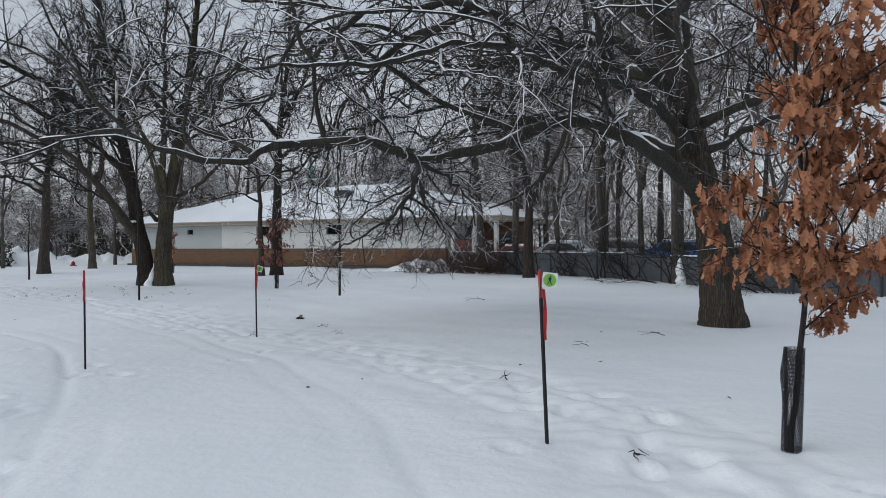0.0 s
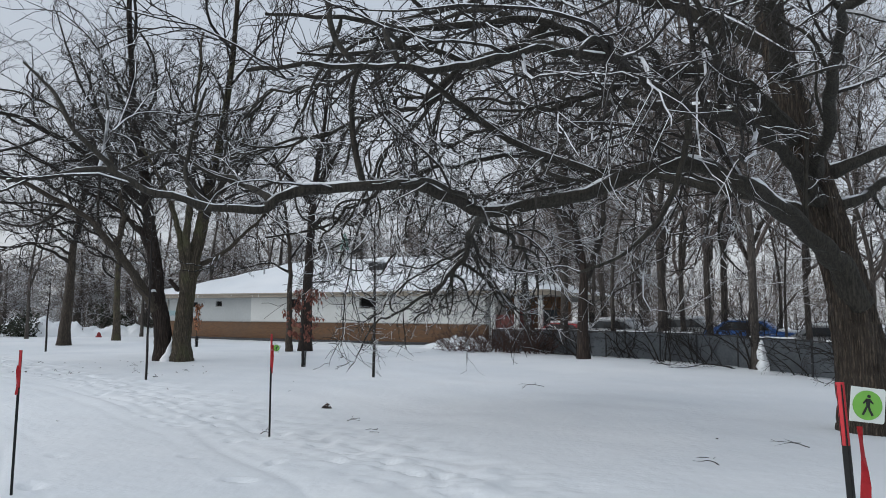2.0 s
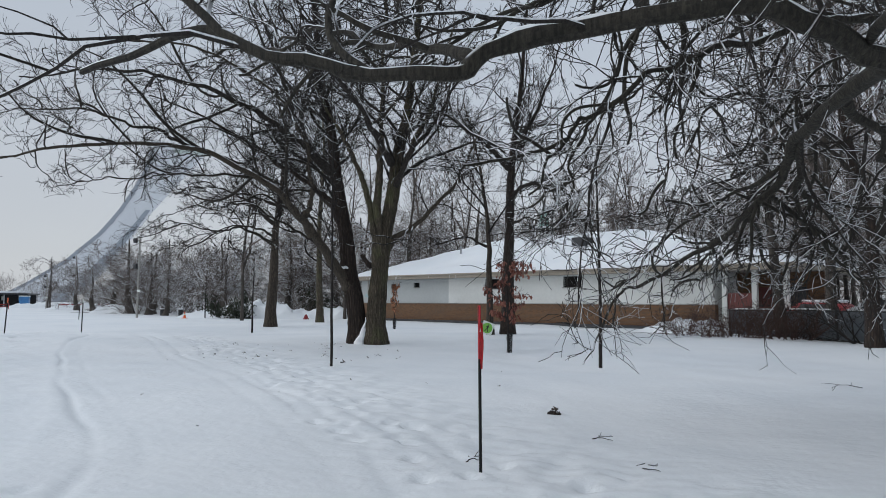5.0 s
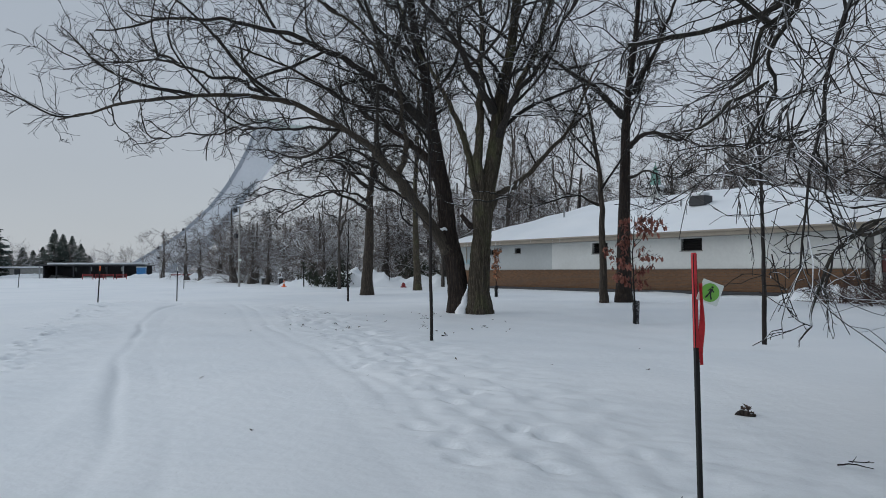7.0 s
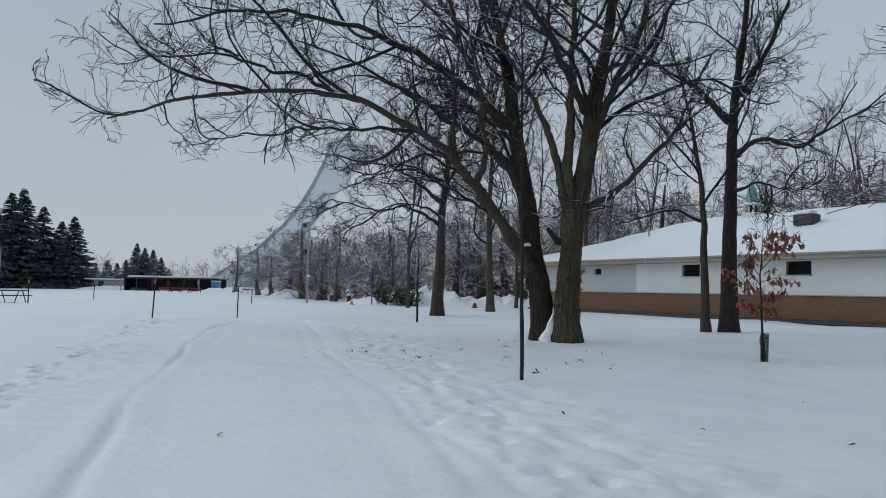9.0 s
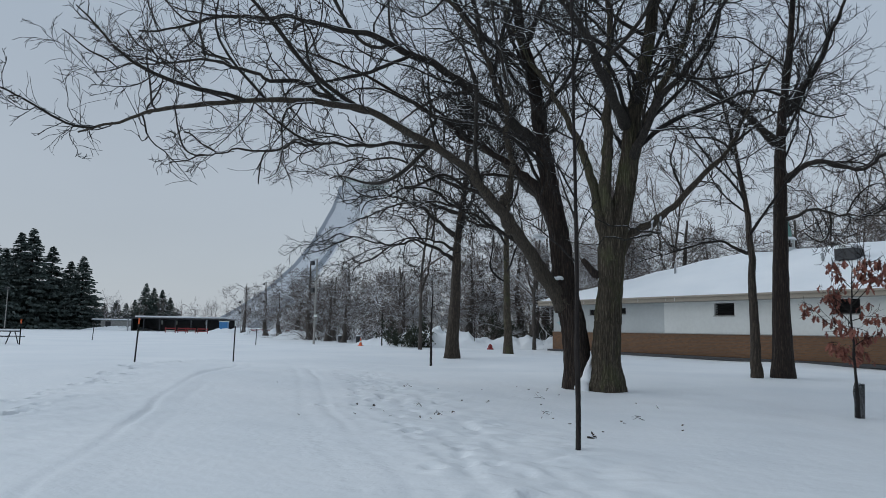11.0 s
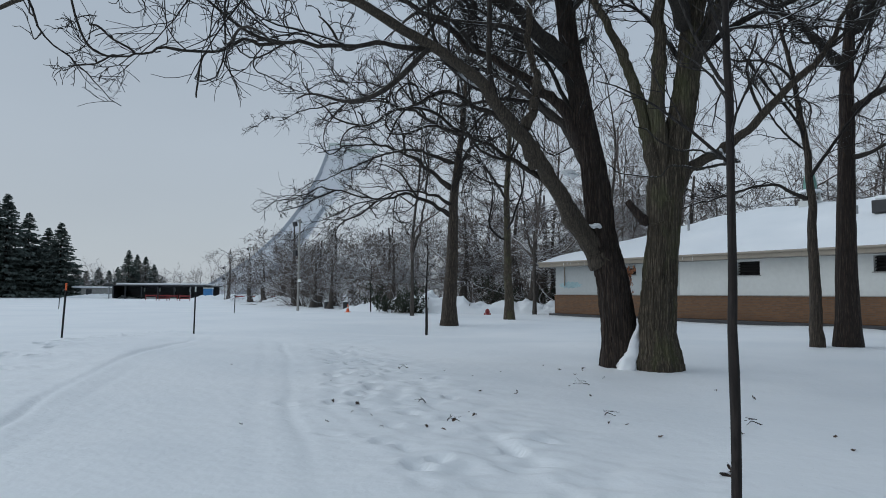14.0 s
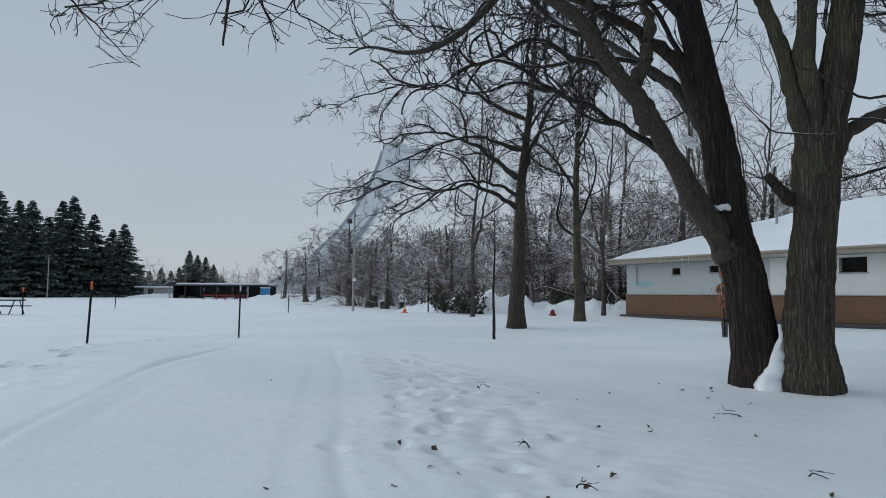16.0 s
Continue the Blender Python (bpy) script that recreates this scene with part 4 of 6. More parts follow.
F = (5.55, 13.75)
OAK_NEAR = tree(
    "oak_tree", "huge leafless oak with snow-lined spreading limbs beside the trail", (*F, 0), 11,
    limbs_from(F, ([(5.55, 13.75, 0), (5.47, 13.75, 1.2), (5.25, 13.75, 2.4), (4.8, 13.8, 4.2), (4.4, 13.9, 6.4), (4.2, 14.0, 9.0), (4.3, 14.2, 12.5), (4.0, 14.4, 15.5)], 0.40, 0.09)),
    limbs_from(
        F,
        ([(5.42, 13.62, 1.8), (5.05, 13.45, 2.45), (4.6, 13.2, 2.85), (3.86, 12.8, 3.26), (3.2, 12.3, 3.5), (2.2, 12.2, 3.75), (0.9, 12.2, 3.3), (-0.3, 12.0, 3.08), (-1.15, 11.4, 3.28), (-2.65, 11.3, 3.2), (-3.1, 11.0, 2.9), (-4.1, 10.9, 3.07), (-5.0, 10.9, 3.38), (-6.3, 11.2, 3.3)], 0.19, 0.025),
        ([(4.75, 13.8, 4.4), (3.4, 13.1, 5.3), (2.0, 12.6, 5.2), (0.6, 12.1, 5.7), (-1.2, 11.7, 5.5), (-3.2, 11.4, 5.6)], 0.135, 0.02),
        ([(5.0, 13.7, 3.4), (3.7, 12.7, 4.3), (2.2, 11.4, 4.3), (0.8, 10.1, 4.5), (-0.9, 8.9, 3.9), (-2.4, 8.3, 3.7)], 0.115, 0.015),
        ([(5.2, 13.8, 3.1), (4.2, 15.0, 3.9), (2.6, 16.5, 4.5), (0.9, 17.5, 4.5), (0.1, 17.8, 4.1), (-0.5, 17.9, 3.5), (-1.2, 17.8, 3.0)], 0.12, 0.012),
        ([(-0.2, 12.1, 3.1), (-0.33, 13.2, 3.15), (-0.48, 14.3, 3.02), (-0.7, 15.2, 2.65), (-1.05, 15.9, 2.25), (-1.6, 16.4, 1.95), (-2.2, 16.8, 1.65), (-2.58, 16.9, 1.35), (-2.65, 16.5, 0.95), (-2.8, 16.0, 0.62)], 0.075, 0.006),
        ([(-0.6, 14.8, 2.85), (-1.1, 15.2, 2.6), (-1.7, 15.4, 2.2), (-2.2, 15.5, 1.75), (-2.6, 15.7, 1.5)], 0.03, 0.006),
        ([(-0.8, 15.5, 2.5), (-0.9, 16.3, 2.2), (-1.2, 17.1, 1.9), (-1.3, 17.8, 1.5)], 0.03, 0.006),
        ([(5.0, 13.7, 3.9), (6.6, 13.4, 4.6), (8.4, 13.2, 5.2), (10.5, 12.9, 6.0)], 0.105, 0.025),
        ([(5.15, 13.7, 3.4), (6.8, 14.1, 4.1), (9.0, 14.6, 4.5), (11.0, 15.2, 4.9)], 0.085, 0.02),
        ([(4.6, 13.85, 5.4), (3.6, 12.6, 6.8), (2.2, 11.2, 7.6), (0.2, 9.8, 7.8), (-2.0, 8.8, 7.4)], 0.16, 0.02),
        ([(4.5, 13.9, 6.0), (3.0, 14.8, 7.2), (1.0, 15.6, 7.9), (-1.5, 16.4, 7.8), (-4.0, 17.0, 7.2)], 0.15, 0.02),
        ([(4.7, 13.85, 4.8), (3.3, 15.6, 5.6), (1.5, 17.5, 6.2), (-0.6, 19.2, 6.0), (-2.6, 20.4, 5.3)], 0.13, 0.02),
        ([(2.4, 16.6, 4.5), (0.4, 15.7, 4.7), (-1.4, 15.0, 4.2), (-2.7, 14.8, 3.5), (-3.2, 14.7, 2.7)], 0.07, 0.012),
        ([(0.6, 12.1, 5.7), (-1.0, 14.0, 5.3), (-2.2, 15.5, 4.5), (-2.9, 16.3, 3.5), (-3.2, 16.7, 2.5)], 0.06, 0.012),
        ([(-0.2, 17.8, 4.2), (-0.7, 17.2, 4.4), (-1.2, 16.8, 4.0), (-1.5, 16.6, 3.0), (-1.7, 16.4, 2.2)], 0.035, 0.006),
        ([(-0.6, 15.5, 4.6), (-1.0, 14.9, 4.7), (-1.5, 14.6, 4.2), (-1.7, 14.5, 3.3), (-1.8, 14.4, 2.6)], 0.03, 0.006),
        ([(-1.0, 14.0, 5.3), (-1.6, 13.9, 5.2), (-2.1, 13.9, 4.5), (-2.3, 13.8, 3.6)], 0.03, 0.006),
        ([(1.0, 17.4, 4.5), (0.6, 17.0, 4.7), (-0.1, 16.6, 4.2), (-0.4, 16.4, 3.2), (-0.5, 16.3, 2.4)], 0.035, 0.006),
        ([(-0.48, 14.3, 3.0), (-0.3, 15.4, 2.75), (-0.1, 16.4, 2.4), (0.1, 17.4, 2.0), (0.0, 18.2, 1.5)], 0.04, 0.008),
        ([(-0.7, 15.2, 2.65), (-0.2, 15.9, 2.4), (0.3, 16.4, 2.0), (0.6, 17.0, 1.6)], 0.035, 0.008),
        ([(-0.33, 13.2, 3.15), (0.2, 14.2, 2.95), (0.6, 15.3, 2.65), (0.8, 16.4, 2.3), (0.7, 17.2, 1.8)], 0.045, 0.008),
        ([(-1.05, 15.9, 2.25), (-1.2, 16.6, 2.1), (-1.5, 17.4, 1.9), (-1.7, 18.0, 1.5)], 0.03, 0.007),
        ([(0.6, 12.1, 5.7), (-0.6, 12.6, 5.2), (-1.6, 13.2, 4.8), (-2.8, 13.8, 4.7), (-4.2, 14.3, 4.4), (-5.5, 14.6, 4.6)], 0.06, 0.012),
        ([(-1.2, 11.7, 5.5), (-2.2, 12.4, 5.1), (-3.4, 12.9, 5.0), (-4.8, 13.2, 4.6)], 0.05, 0.012),
        ([(2.0, 12.6, 5.2), (1.0, 13.2, 4.9), (0.0, 14.0, 5.2), (-1.2, 14.8, 5.5), (-2.4, 15.4, 5.9)], 0.06, 0.012),
        ([(-2.9, 11.2, 3.05), (-3.9, 12.0, 3.6), (-5.0, 12.6, 4.0), (-6.2, 13.2, 4.1)], 0.045, 0.01),
        ([(4.9, 13.8, 3.8), (4.3, 12.0, 4.6), (3.6, 10.4, 4.9), (3.0, 8.6, 4.6), (2.6, 7.2, 4.3)], 0.11, 0.02),
    ),
    auto=(3, (0.6, 0.97), (35, 70), 0.40), counts=(9, 8, 5), ratios=(0.36, 0.48, 0.5), lifts=(0.0, -0.02, -0.02), tip=0.0036, wander=0.24, ridge=True, boughs=(7, 0.26, -0.01), low=1.5, mats=((BARK_OAK,), LIMB_SNOW, TWIG_SNOW), sides=96, flare=0.22, furrow=0.045, crown_from=0.4, open_side=1.6, clear=((-6.0, -10.0), (-12.6, 1.6), 2.3, 2.75))

F = (-11.57, 29.3)
OAK_TWIN = tree(
    "twin_stemmed_oak_tree", "leafless twin-stemmed tree, one stem dark and leaning, snow in the fork", (*F, 0), 23,
    limbs_from(
        F,
        ([(-11.57, 29.3, 0), (-11.54, 29.3, 1.0), (-11.42, 29.3, 2.3), (-11.26, 29.32, 3.75), (-11.0, 29.38, 5.25), (-10.82, 29.42, 6.6), (-10.45, 29.5, 8.5), (-10.1, 29.5, 12), (-9.9, 29.5, 17)], 0.335, 0.05),
        ([(-12.24, 29.38, 0), (-12.42, 29.33, 1.5), (-12.62, 29.3, 2.4), (-12.76, 29.3, 3.5), (-12.98, 29.3, 4.7), (-13.25, 29.3, 6.1), (-13.5, 29.3, 7.8), (-13.9, 29.3, 9.4), (-14.2, 29.2, 13), (-14.4, 29, 17)], 0.305, 0.05)),
    limbs_from(
        F,
        ([(-11.46, 29.18, 2.5), (-11.53, 29.12, 3.7), (-11.66, 29.1, 4.35), (-11.9, 29.08, 5.3), (-12.12, 29.05, 5.9), (-12.5, 29.0, 6.8), (-13.1, 29.0, 7.8), (-13.9, 29, 9.2), (-14.6, 29, 11)], 0.185, 0.03, BARK_PALE, 0.5),
        ([(-11.40, 29.15, 2.9), (-11.45, 29.1, 4.9), (-11.42, 29.15, 6.6), (-11.38, 29.2, 8), (-11.4, 29.3, 10.5), (-11.3, 29.4, 13)], 0.175, 0.04, BARK_PALE, 0.5),
        ([(-11.1, 29.4, 4.6), (-10.75, 29.6, 6.1), (-10.28, 29.6, 7.1), (-9.7, 29.6, 8.25), (-9.3, 29.7, 9.6), (-8.8, 29.8, 11.5)], 0.16, 0.03, BARK_PALE, 0.35),
        ([(-11.65, 29.05, 2.6), (-11.86, 29.0, 2.86), (-12.0, 28.95, 3.06)], 0.11, 0.06, BARK_DARK, 1),
        ([(-11.38, 29.38, 2.9), (-11.0, 29.55, 3.65), (-10.45, 29.6, 4.0), (-9.9, 29.6, 4.35), (-9.05, 29.6, 5.25), (-8.65, 29.6, 5.6), (-8.3, 29.6, 6.5), (-7.8, 29.9, 7.6)], 0.135, 0.02, LIMB_PALE, 0.3),
        ([(-10.45, 29.6, 4.0), (-10.2, 28.2, 3.5), (-10.25, 27.3, 3.32), (-10.75, 26.98, 3.2), (-11.19, 26.9, 3.18), (-11.7, 26.8, 3.27)], 0.03, 0.008, LIMB_SNOW, 1),
        ([(-10.3, 29.6, 4.1), (-10.0, 28.2, 3.5), (-10.2, 27.1, 3.45), (-10.9, 26.85, 3.65), (-11.35, 26.74, 4.13)], 0.03, 0.008, LIMB_SNOW, 1),
        ([(-10.95, 29.38, 5.3), (-10.2, 28.8, 6.4), (-9.0, 28.8, 7.9), (-7.9, 29.0, 10.0)], 0.12, 0.03),
        ([(-12.52, 29.25, 1.85), (-12.85, 28.95, 2.5), (-13.13, 28.16, 3.33), (-13.3, 27.47, 3.91), (-13.57, 26.93, 4.46), (-13.85, 26.3, 5.05), (-15.0, 24.5, 5.9), (-16.0, 23.4, 6.0), (-17.4, 22.2, 5.85), (-18.6, 21.4, 5.55), (-19.8, 20.9, 5.25)], 0.205, 0.02, LIMB_PALE, 0.3),
        ([(-12.75, 29.35, 3.4), (-13.4, 29.8, 4.6), (-14.8, 30.5, 5.9), (-16.5, 31.6, 7.1), (-18.2, 33.0, 8.4)], 0.15, 0.03),
        ([(-13.22, 27.75, 3.6), (-13.33, 27.42, 4.2), (-13.24, 27.6, 4.9), (-13.4, 27.8, 5.7), (-13.2, 26.8, 7.0), (-12.7, 23.6, 7.6), (-12.8, 20.4, 7.6), (-13.4, 18.4, 7.0)], 0.125, 0.015, LIMB_PALE, 0.35),
        ([(-12.9, 29.25, 4.2), (-13.25, 29.1, 4.9), (-13.7, 28.8, 5.42), (-14.7, 28.4, 6.1), (-15.4, 27.8, 6.7), (-16.6, 26.6, 7.6), (-18, 25.2, 8.2)], 0.155, 0.02, BARK_DARK, 0.4),
        ([(-13.2, 29.3, 6.0), (-14.8, 27.8, 7.6), (-16.6, 26.0, 8.6), (-18.6, 24.2, 8.8), (-20.6, 22.6, 8.2)], 0.15, 0.02),
        ([(-15.0, 24.5, 5.9), (-16.6, 23.6, 6.6), (-18.4, 22.4, 7.0), (-20.2, 21.4, 6.8)], 0.07, 0.01),
        ([(-14.2, 25.8, 5.35), (-15.6, 24.4, 5.3), (-17.0, 23.0, 5.0), (-18.2, 22.0, 4.7)], 0.05, 0.01),
        ([(-13.1, 28.2, 3.3), (-14.0, 27.4, 4.0), (-15.0, 26.6, 4.6), (-15.8, 26.0, 4.8)], 0.06, 0.012),
        ([(-13.5, 27.1, 4.3), (-14.6, 26.9, 4.9), (-15.9, 26.7, 4.7), (-17.0, 26.6, 4.2)], 0.055, 0.012),
        ([(-11.0, 29.3, 6.2), (-11.0, 26.4, 7.6), (-11.4, 24.0, 8.6), (-11.0, 21.6, 8.8)], 0.12, 0.02),
    ),
    auto=(17, (0.45, 0.97), (30, 68), 0.40), counts=(9, 8, 5), ratios=(0.36, 0.48, 0.5), tip=0.0046, wander=0.23, lifts=(0.04, 0.03, 0.0), boughs=(6, 0.32, 0.035), skirt=((-4.6, 4.3), (-2.9, 3.8), (-1.6, 2.6)), mats=((BARK_PALE, BARK_DARK), LIMB, TWIG_MID), sides=92, flare=0.44, furrow=0.06, crown_from=0.5, bare=0.2, power=1.25, ridge=True)
f = np.linspace(0, 1, 16)
rngs = np.random.default_rng(4)
dv, dq = tube_mesh(spline([(-12.06, 29.0, -0.2), (-11.98, 29.08, 0.2), (-11.93, 29.16, 0.55), (-11.92, 29.22, 0.88)], 16, 0.02, rngs)[None], (0.17 * (1 - f) ** 1.9 + 0.045 * (1 - f ** 3) + 0.012)[None] * rngs.uniform(0.9, 1.1, 16), 18, 0.16, rngs)
drift = part("snow_drift", fast_mesh("snow_drift", dv, dq), SNOW_CAP, None)
for sx, sy, sz, sr in ((-13.10, 28.80, 3.66, 0.13), (-13.0, 28.84, 3.6, 0.10), (-12.62, 28.96, 2.62, 0.11)):
    fork_snow = bmesh.new()
    made = bmesh.ops.create_icosphere(fork_snow, subdivisions=3, radius=sr, matrix=Matrix.Translation((sx + 11.57, sy - 29.3, sz)) @ Matrix.Diagonal((1.1, 1.2, 0.34, 1)))["verts"]
    for v in made:
        v.co.z += 0.03 * math.sin(v.co.x * 31) * math.sin(v.co.y * 27)
    part("fork_snow", fork_snow, SNOW_CAP, OAK_TWIN, "snow lying in the fork", smooth=True)
tagged(drift, "small snow drift wedged between two tree stems", "snow")

# the two trees before the building
F = (-8.75, 37.6)
tree("tall_tree", "tall leafless tree with dark bark in front of the building", (*F, 0), 31,
     limbs_from(F, ([(-8.75, 37.6, 0), (-8.7, 37.6, 3), (-8.6, 37.6, 6), (-8.55, 37.7, 8.2), (-8.2, 37.8, 11), (-7.9, 38, 15)], 0.31, 0.06)),
     limbs_from(F,
                ([(-8.55, 37.6, 6.2), (-7.6, 37.0, 6.7), (-6.4, 36.4, 6.2), (-5.2, 35.8, 6.7), (-3.4, 35.0, 7.6)], 0.12, 0.02),
                ([(-8.6, 37.6, 7.4), (-9.6, 36.9, 8.6), (-11.0, 36.2, 9.6), (-12.6, 35.4, 10.6)], 0.15, 0.03),
                ([(-8.6, 37.6, 5.0), (-7.6, 36.6, 5.1), (-6.6, 35.6, 4.7), (-5.5, 34.6, 4.4)], 0.07, 0.012),
                ([(-8.4, 37.7, 8.4), (-7.2, 37.2, 10.2), (-6.2, 36.8, 12.6)], 0.14, 0.03)),
     auto=(8, (0.4, 0.97), (30, 65), 0.34), counts=(10, 8, 5), ratios=(0.32, 0.44, 0.5), boughs=(4, 0.36, 0.02), tip=0.005, mats=((BARK_DARK,), LIMB, TWIG), sides=28, flare=0.3)
F = (-9.45, 37.1)
tree("slender_tree", "slender leafless tree leaning beside a thicker one", (*F, 0), 37,
     limbs_from(F, ([(-9.45, 37.1, 0), (-9.5, 37.1, 2.5), (-9.6, 37.1, 5), (-9.9, 37.0, 7.5), (-10.6, 36.8, 10.5)], 0.17, 0.03)),
     limbs_from(F, ([(-9.5, 37.1, 3.9), (-10.6, 36.6, 4.3), (-11.8, 36.0, 3.9), (-12.8, 35.6, 3.6)], 0.06, 0.012)),
     auto=(8, (0.4, 0.97), (30, 65), 0.34), counts=(9, 7, 5), ratios=(0.34, 0.42, 0.5), mats=((BARK_OAK,), LIMB, TWIG), sides=20, flare=0.25)
F = (-23.8, 42.2)
tree("tall_tree", "tall leafless tree with broad crown and snowy twigs", (*F, 0), 41,
     limbs_from(F, ([(-23.8, 42.2, 0), (-23.7, 42.2, 3), (-23.6, 42.2, 6), (-23.2, 42.2, 9), (-22.8, 42.3, 14)], 0.34, 0.06)),
     limbs_from(F,
                ([(-23.6, 42.2, 4.6), (-25.0, 41.2, 5.6), (-26.6, 40.2, 5.4), (-28.4, 39.2, 5.9), (-30.0, 38.4, 5.2)], 0.10, 0.015),
                ([(-23.6, 42.2, 5.8), (-25.6, 42.0, 7.4), (-27.8, 41.6, 8.2), (-30.4, 41.0, 8.0)], 0.12, 0.02),
                ([(-23.5, 42.2, 7.0), (-25.5, 41.5, 7.7), (-27.5, 40.8, 7.2), (-29.5, 40.0, 6.3)], 0.10, 0.015),
                ([(-23.3, 42.2, 8.2), (-25.8, 41.0, 9.6), (-28.4, 39.8, 9.8), (-31.0, 38.8, 9.1)], 0.10, 0.015),
                ([(-23.6, 42.2, 5.2), (-24.6, 40.6, 5.7), (-26.0, 39.0, 5.1), (-27.4, 37.6, 4.2)], 0.08, 0.012),
                ([(-23.5, 42.2, 6.2), (-22.2, 41.4, 7.8), (-20.8, 40.8, 9.0), (-19.4, 40.2, 9.4)], 0.10, 0.02)),
     auto=(9, (0.4, 0.97), (35, 70), 0.4), counts=(10, 8, 5), ratios=(0.32, 0.44, 0.5), wander=0.25, boughs=(4, 0.36, -0.01), tip=0.0055, lifts=(0.0, -0.03, -0.03), mats=((BARK_OAK,), LIMB, TWIG), sides=24, flare=0.3)
F = (-24.3, 49.1)
tree("tall_tree", "tall straight leafless tree on the snow near the building", (*F, 0), 43,
     limbs_from(F, ([(-24.3, 49.1, 0), (-24.4, 49.1, 3), (-24.5, 49.1, 7), (-24.3, 49.2, 11), (-24.5, 49.3, 15)], 0.27, 0.05)),
     (), auto=(16, (0.3, 0.97), (35, 75), 0.36), tip=0.0055, counts=(9, 8, 5), ratios=(0.34, 0.42, 0.5), mats=((BARK_PALE,), LIMB, TWIG), sides=20, flare=0.3)
F = (3.8, 29.75)
tree("forked_tree", "dark forked leafless tree beside the fence", (*F, 0), 47,
     limbs_from(F, ([(3.8, 29.75, 0), (3.8, 29.75, 2), (3.85, 29.75, 3.6), (3.4, 29.75, 5.6), (3.1, 29.8, 8), (2.9, 30, 12)], 0.24, 0.05)),
     limbs_from(F, ([(3.85, 29.75, 3.2), (4.4, 29.75, 4.6), (4.7, 29.8, 6.6), (5.0, 29.9, 9.5), (5.3, 30, 12)], 0.18, 0.03),
                ([(3.5, 29.75, 5.2), (2.4, 29.5, 6.4), (1.4, 29.3, 8.2)], 0.08, 0.02)),
     auto=(8, (0.35, 0.97), (30, 65), 0.34), counts=(9, 7, 5), ratios=(0.34, 0.42, 0.5), mats=((BARK_DARK,), LIMB, TWIG_SNOW), sides=24, flare=0.3)

# woods: a few kinds, set out by position
rngw = np.random.default_rng(77)
KINDS = []
for k in range(6):
    h = 11 + 1.3 * k
    r = 0.09 + 0.022 * k
    lean = rngw.normal(0, 0.5, 4)
    kind_limbs = []
    if k in (1, 3, 4):
        kind_limbs = [([(0, 0, h * 0.28), (0.7, 0.3, h * 0.42), (1.1, 0.5, h * 0.62), (1.5, 0.4, h * 0.85)], r * 0.7, 0.03)]
    KINDS.append(tree(
        "woodland_tree", "leafless woodland tree with thin frosted branches", (0, 0, -60), 100 + k,
        [([(0, 0, 0), (lean[0] * 0.4, lean[1] * 0.4, h * 0.35), (lean[2] * 0.8, lean[3] * 0.8, h * 0.7), (lean[0] + lean[2], lean[1] + lean[3], h)], r, 0.03)],
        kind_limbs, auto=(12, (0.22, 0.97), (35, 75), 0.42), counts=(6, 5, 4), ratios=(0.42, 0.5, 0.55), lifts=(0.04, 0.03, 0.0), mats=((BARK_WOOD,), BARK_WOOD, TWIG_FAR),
        sides=12, tip=0.007, coarse=True, flare=0.3, crown_from=0.35, group="woodland trees"))
WOODS = [(2.3, 36.6, 5), (3.8, 35.6, 4), (5.6, 33.4, 0), (7.4, 31.6, 3), (8.2, 31.8, 1), (9.0, 31.0, 4), (8.9, 26.4, 2), (-27.3, 59.0, 3), (-32.2, 51.8, 1), (10.6, 28.0, 0), (12.0, 25.2, 3)]
for k in range(15):
    WOODS.append((rngw.uniform(5, 42), rngw.uniform(34, 75), k % 6))
for k in range(2):
    WOODS.append((rngw.uniform(18, 40), rngw.uniform(8, 30), k % 6))
for k in range(8):
    f = (k + rngw.random()) / 8
    WOODS.append((5.5 + 13 * f + rngw.uniform(0.6, 5), 34.5 - 16 * f + rngw.uniform(0.6, 5), k % 6))
for k in range(13):
    s = rngw.uniform(-4, 36)
    d = rngw.uniform(18, 45)
    WOODS.append((-25.59 + 0.902 * s + 0.432 * d, 58.47 - 0.432 * s + 0.902 * d, k % 6))
for k in range(4):
    WOODS.append((rngw.uniform(-42, -24), rngw.uniform(66, 92), k % 6))
WOODS += [(-24.5, 67.0, 5), (-20.5, 70.5, 3), (-30.5, 70.0, 5)]
WOODS = [w for w in WOODS if math.degrees(math.atan2(w[0] + 0.3, w[1] - 2)) < 21 or rngw.random() < 0.55]
WOODS += [(9.9, 29.4, 1), (11.7, 28.6, 3), (13.0, 27.9, 5), (11.7, 37.2, 4), (14.0, 36.3, 2), (15.7, 35.5, 5), (17.9, 34.3, 3), (10.6, 31.6, 2), (16.5, 29.5, 4)]
first = set()
for x, y, k in WOODS:
    turn, size = rngw.uniform(0, 360), rngw.uniform(0.85, 1.2) * (0.65 if x < -43 else 0.95 if x < -20 else 0.68 if math.atan2(x + 0.3, y - 2) > 0.38 else 1.0)
    m = pose(x, y, level(x, y), 0, 0, turn)
    if k in first:
        ob = copy_thing(KINDS[k], m)
    else:
        first.add(k)
        ob = KINDS[k]
        ob.matrix_world = m
    ob.scale = (size, size, size)


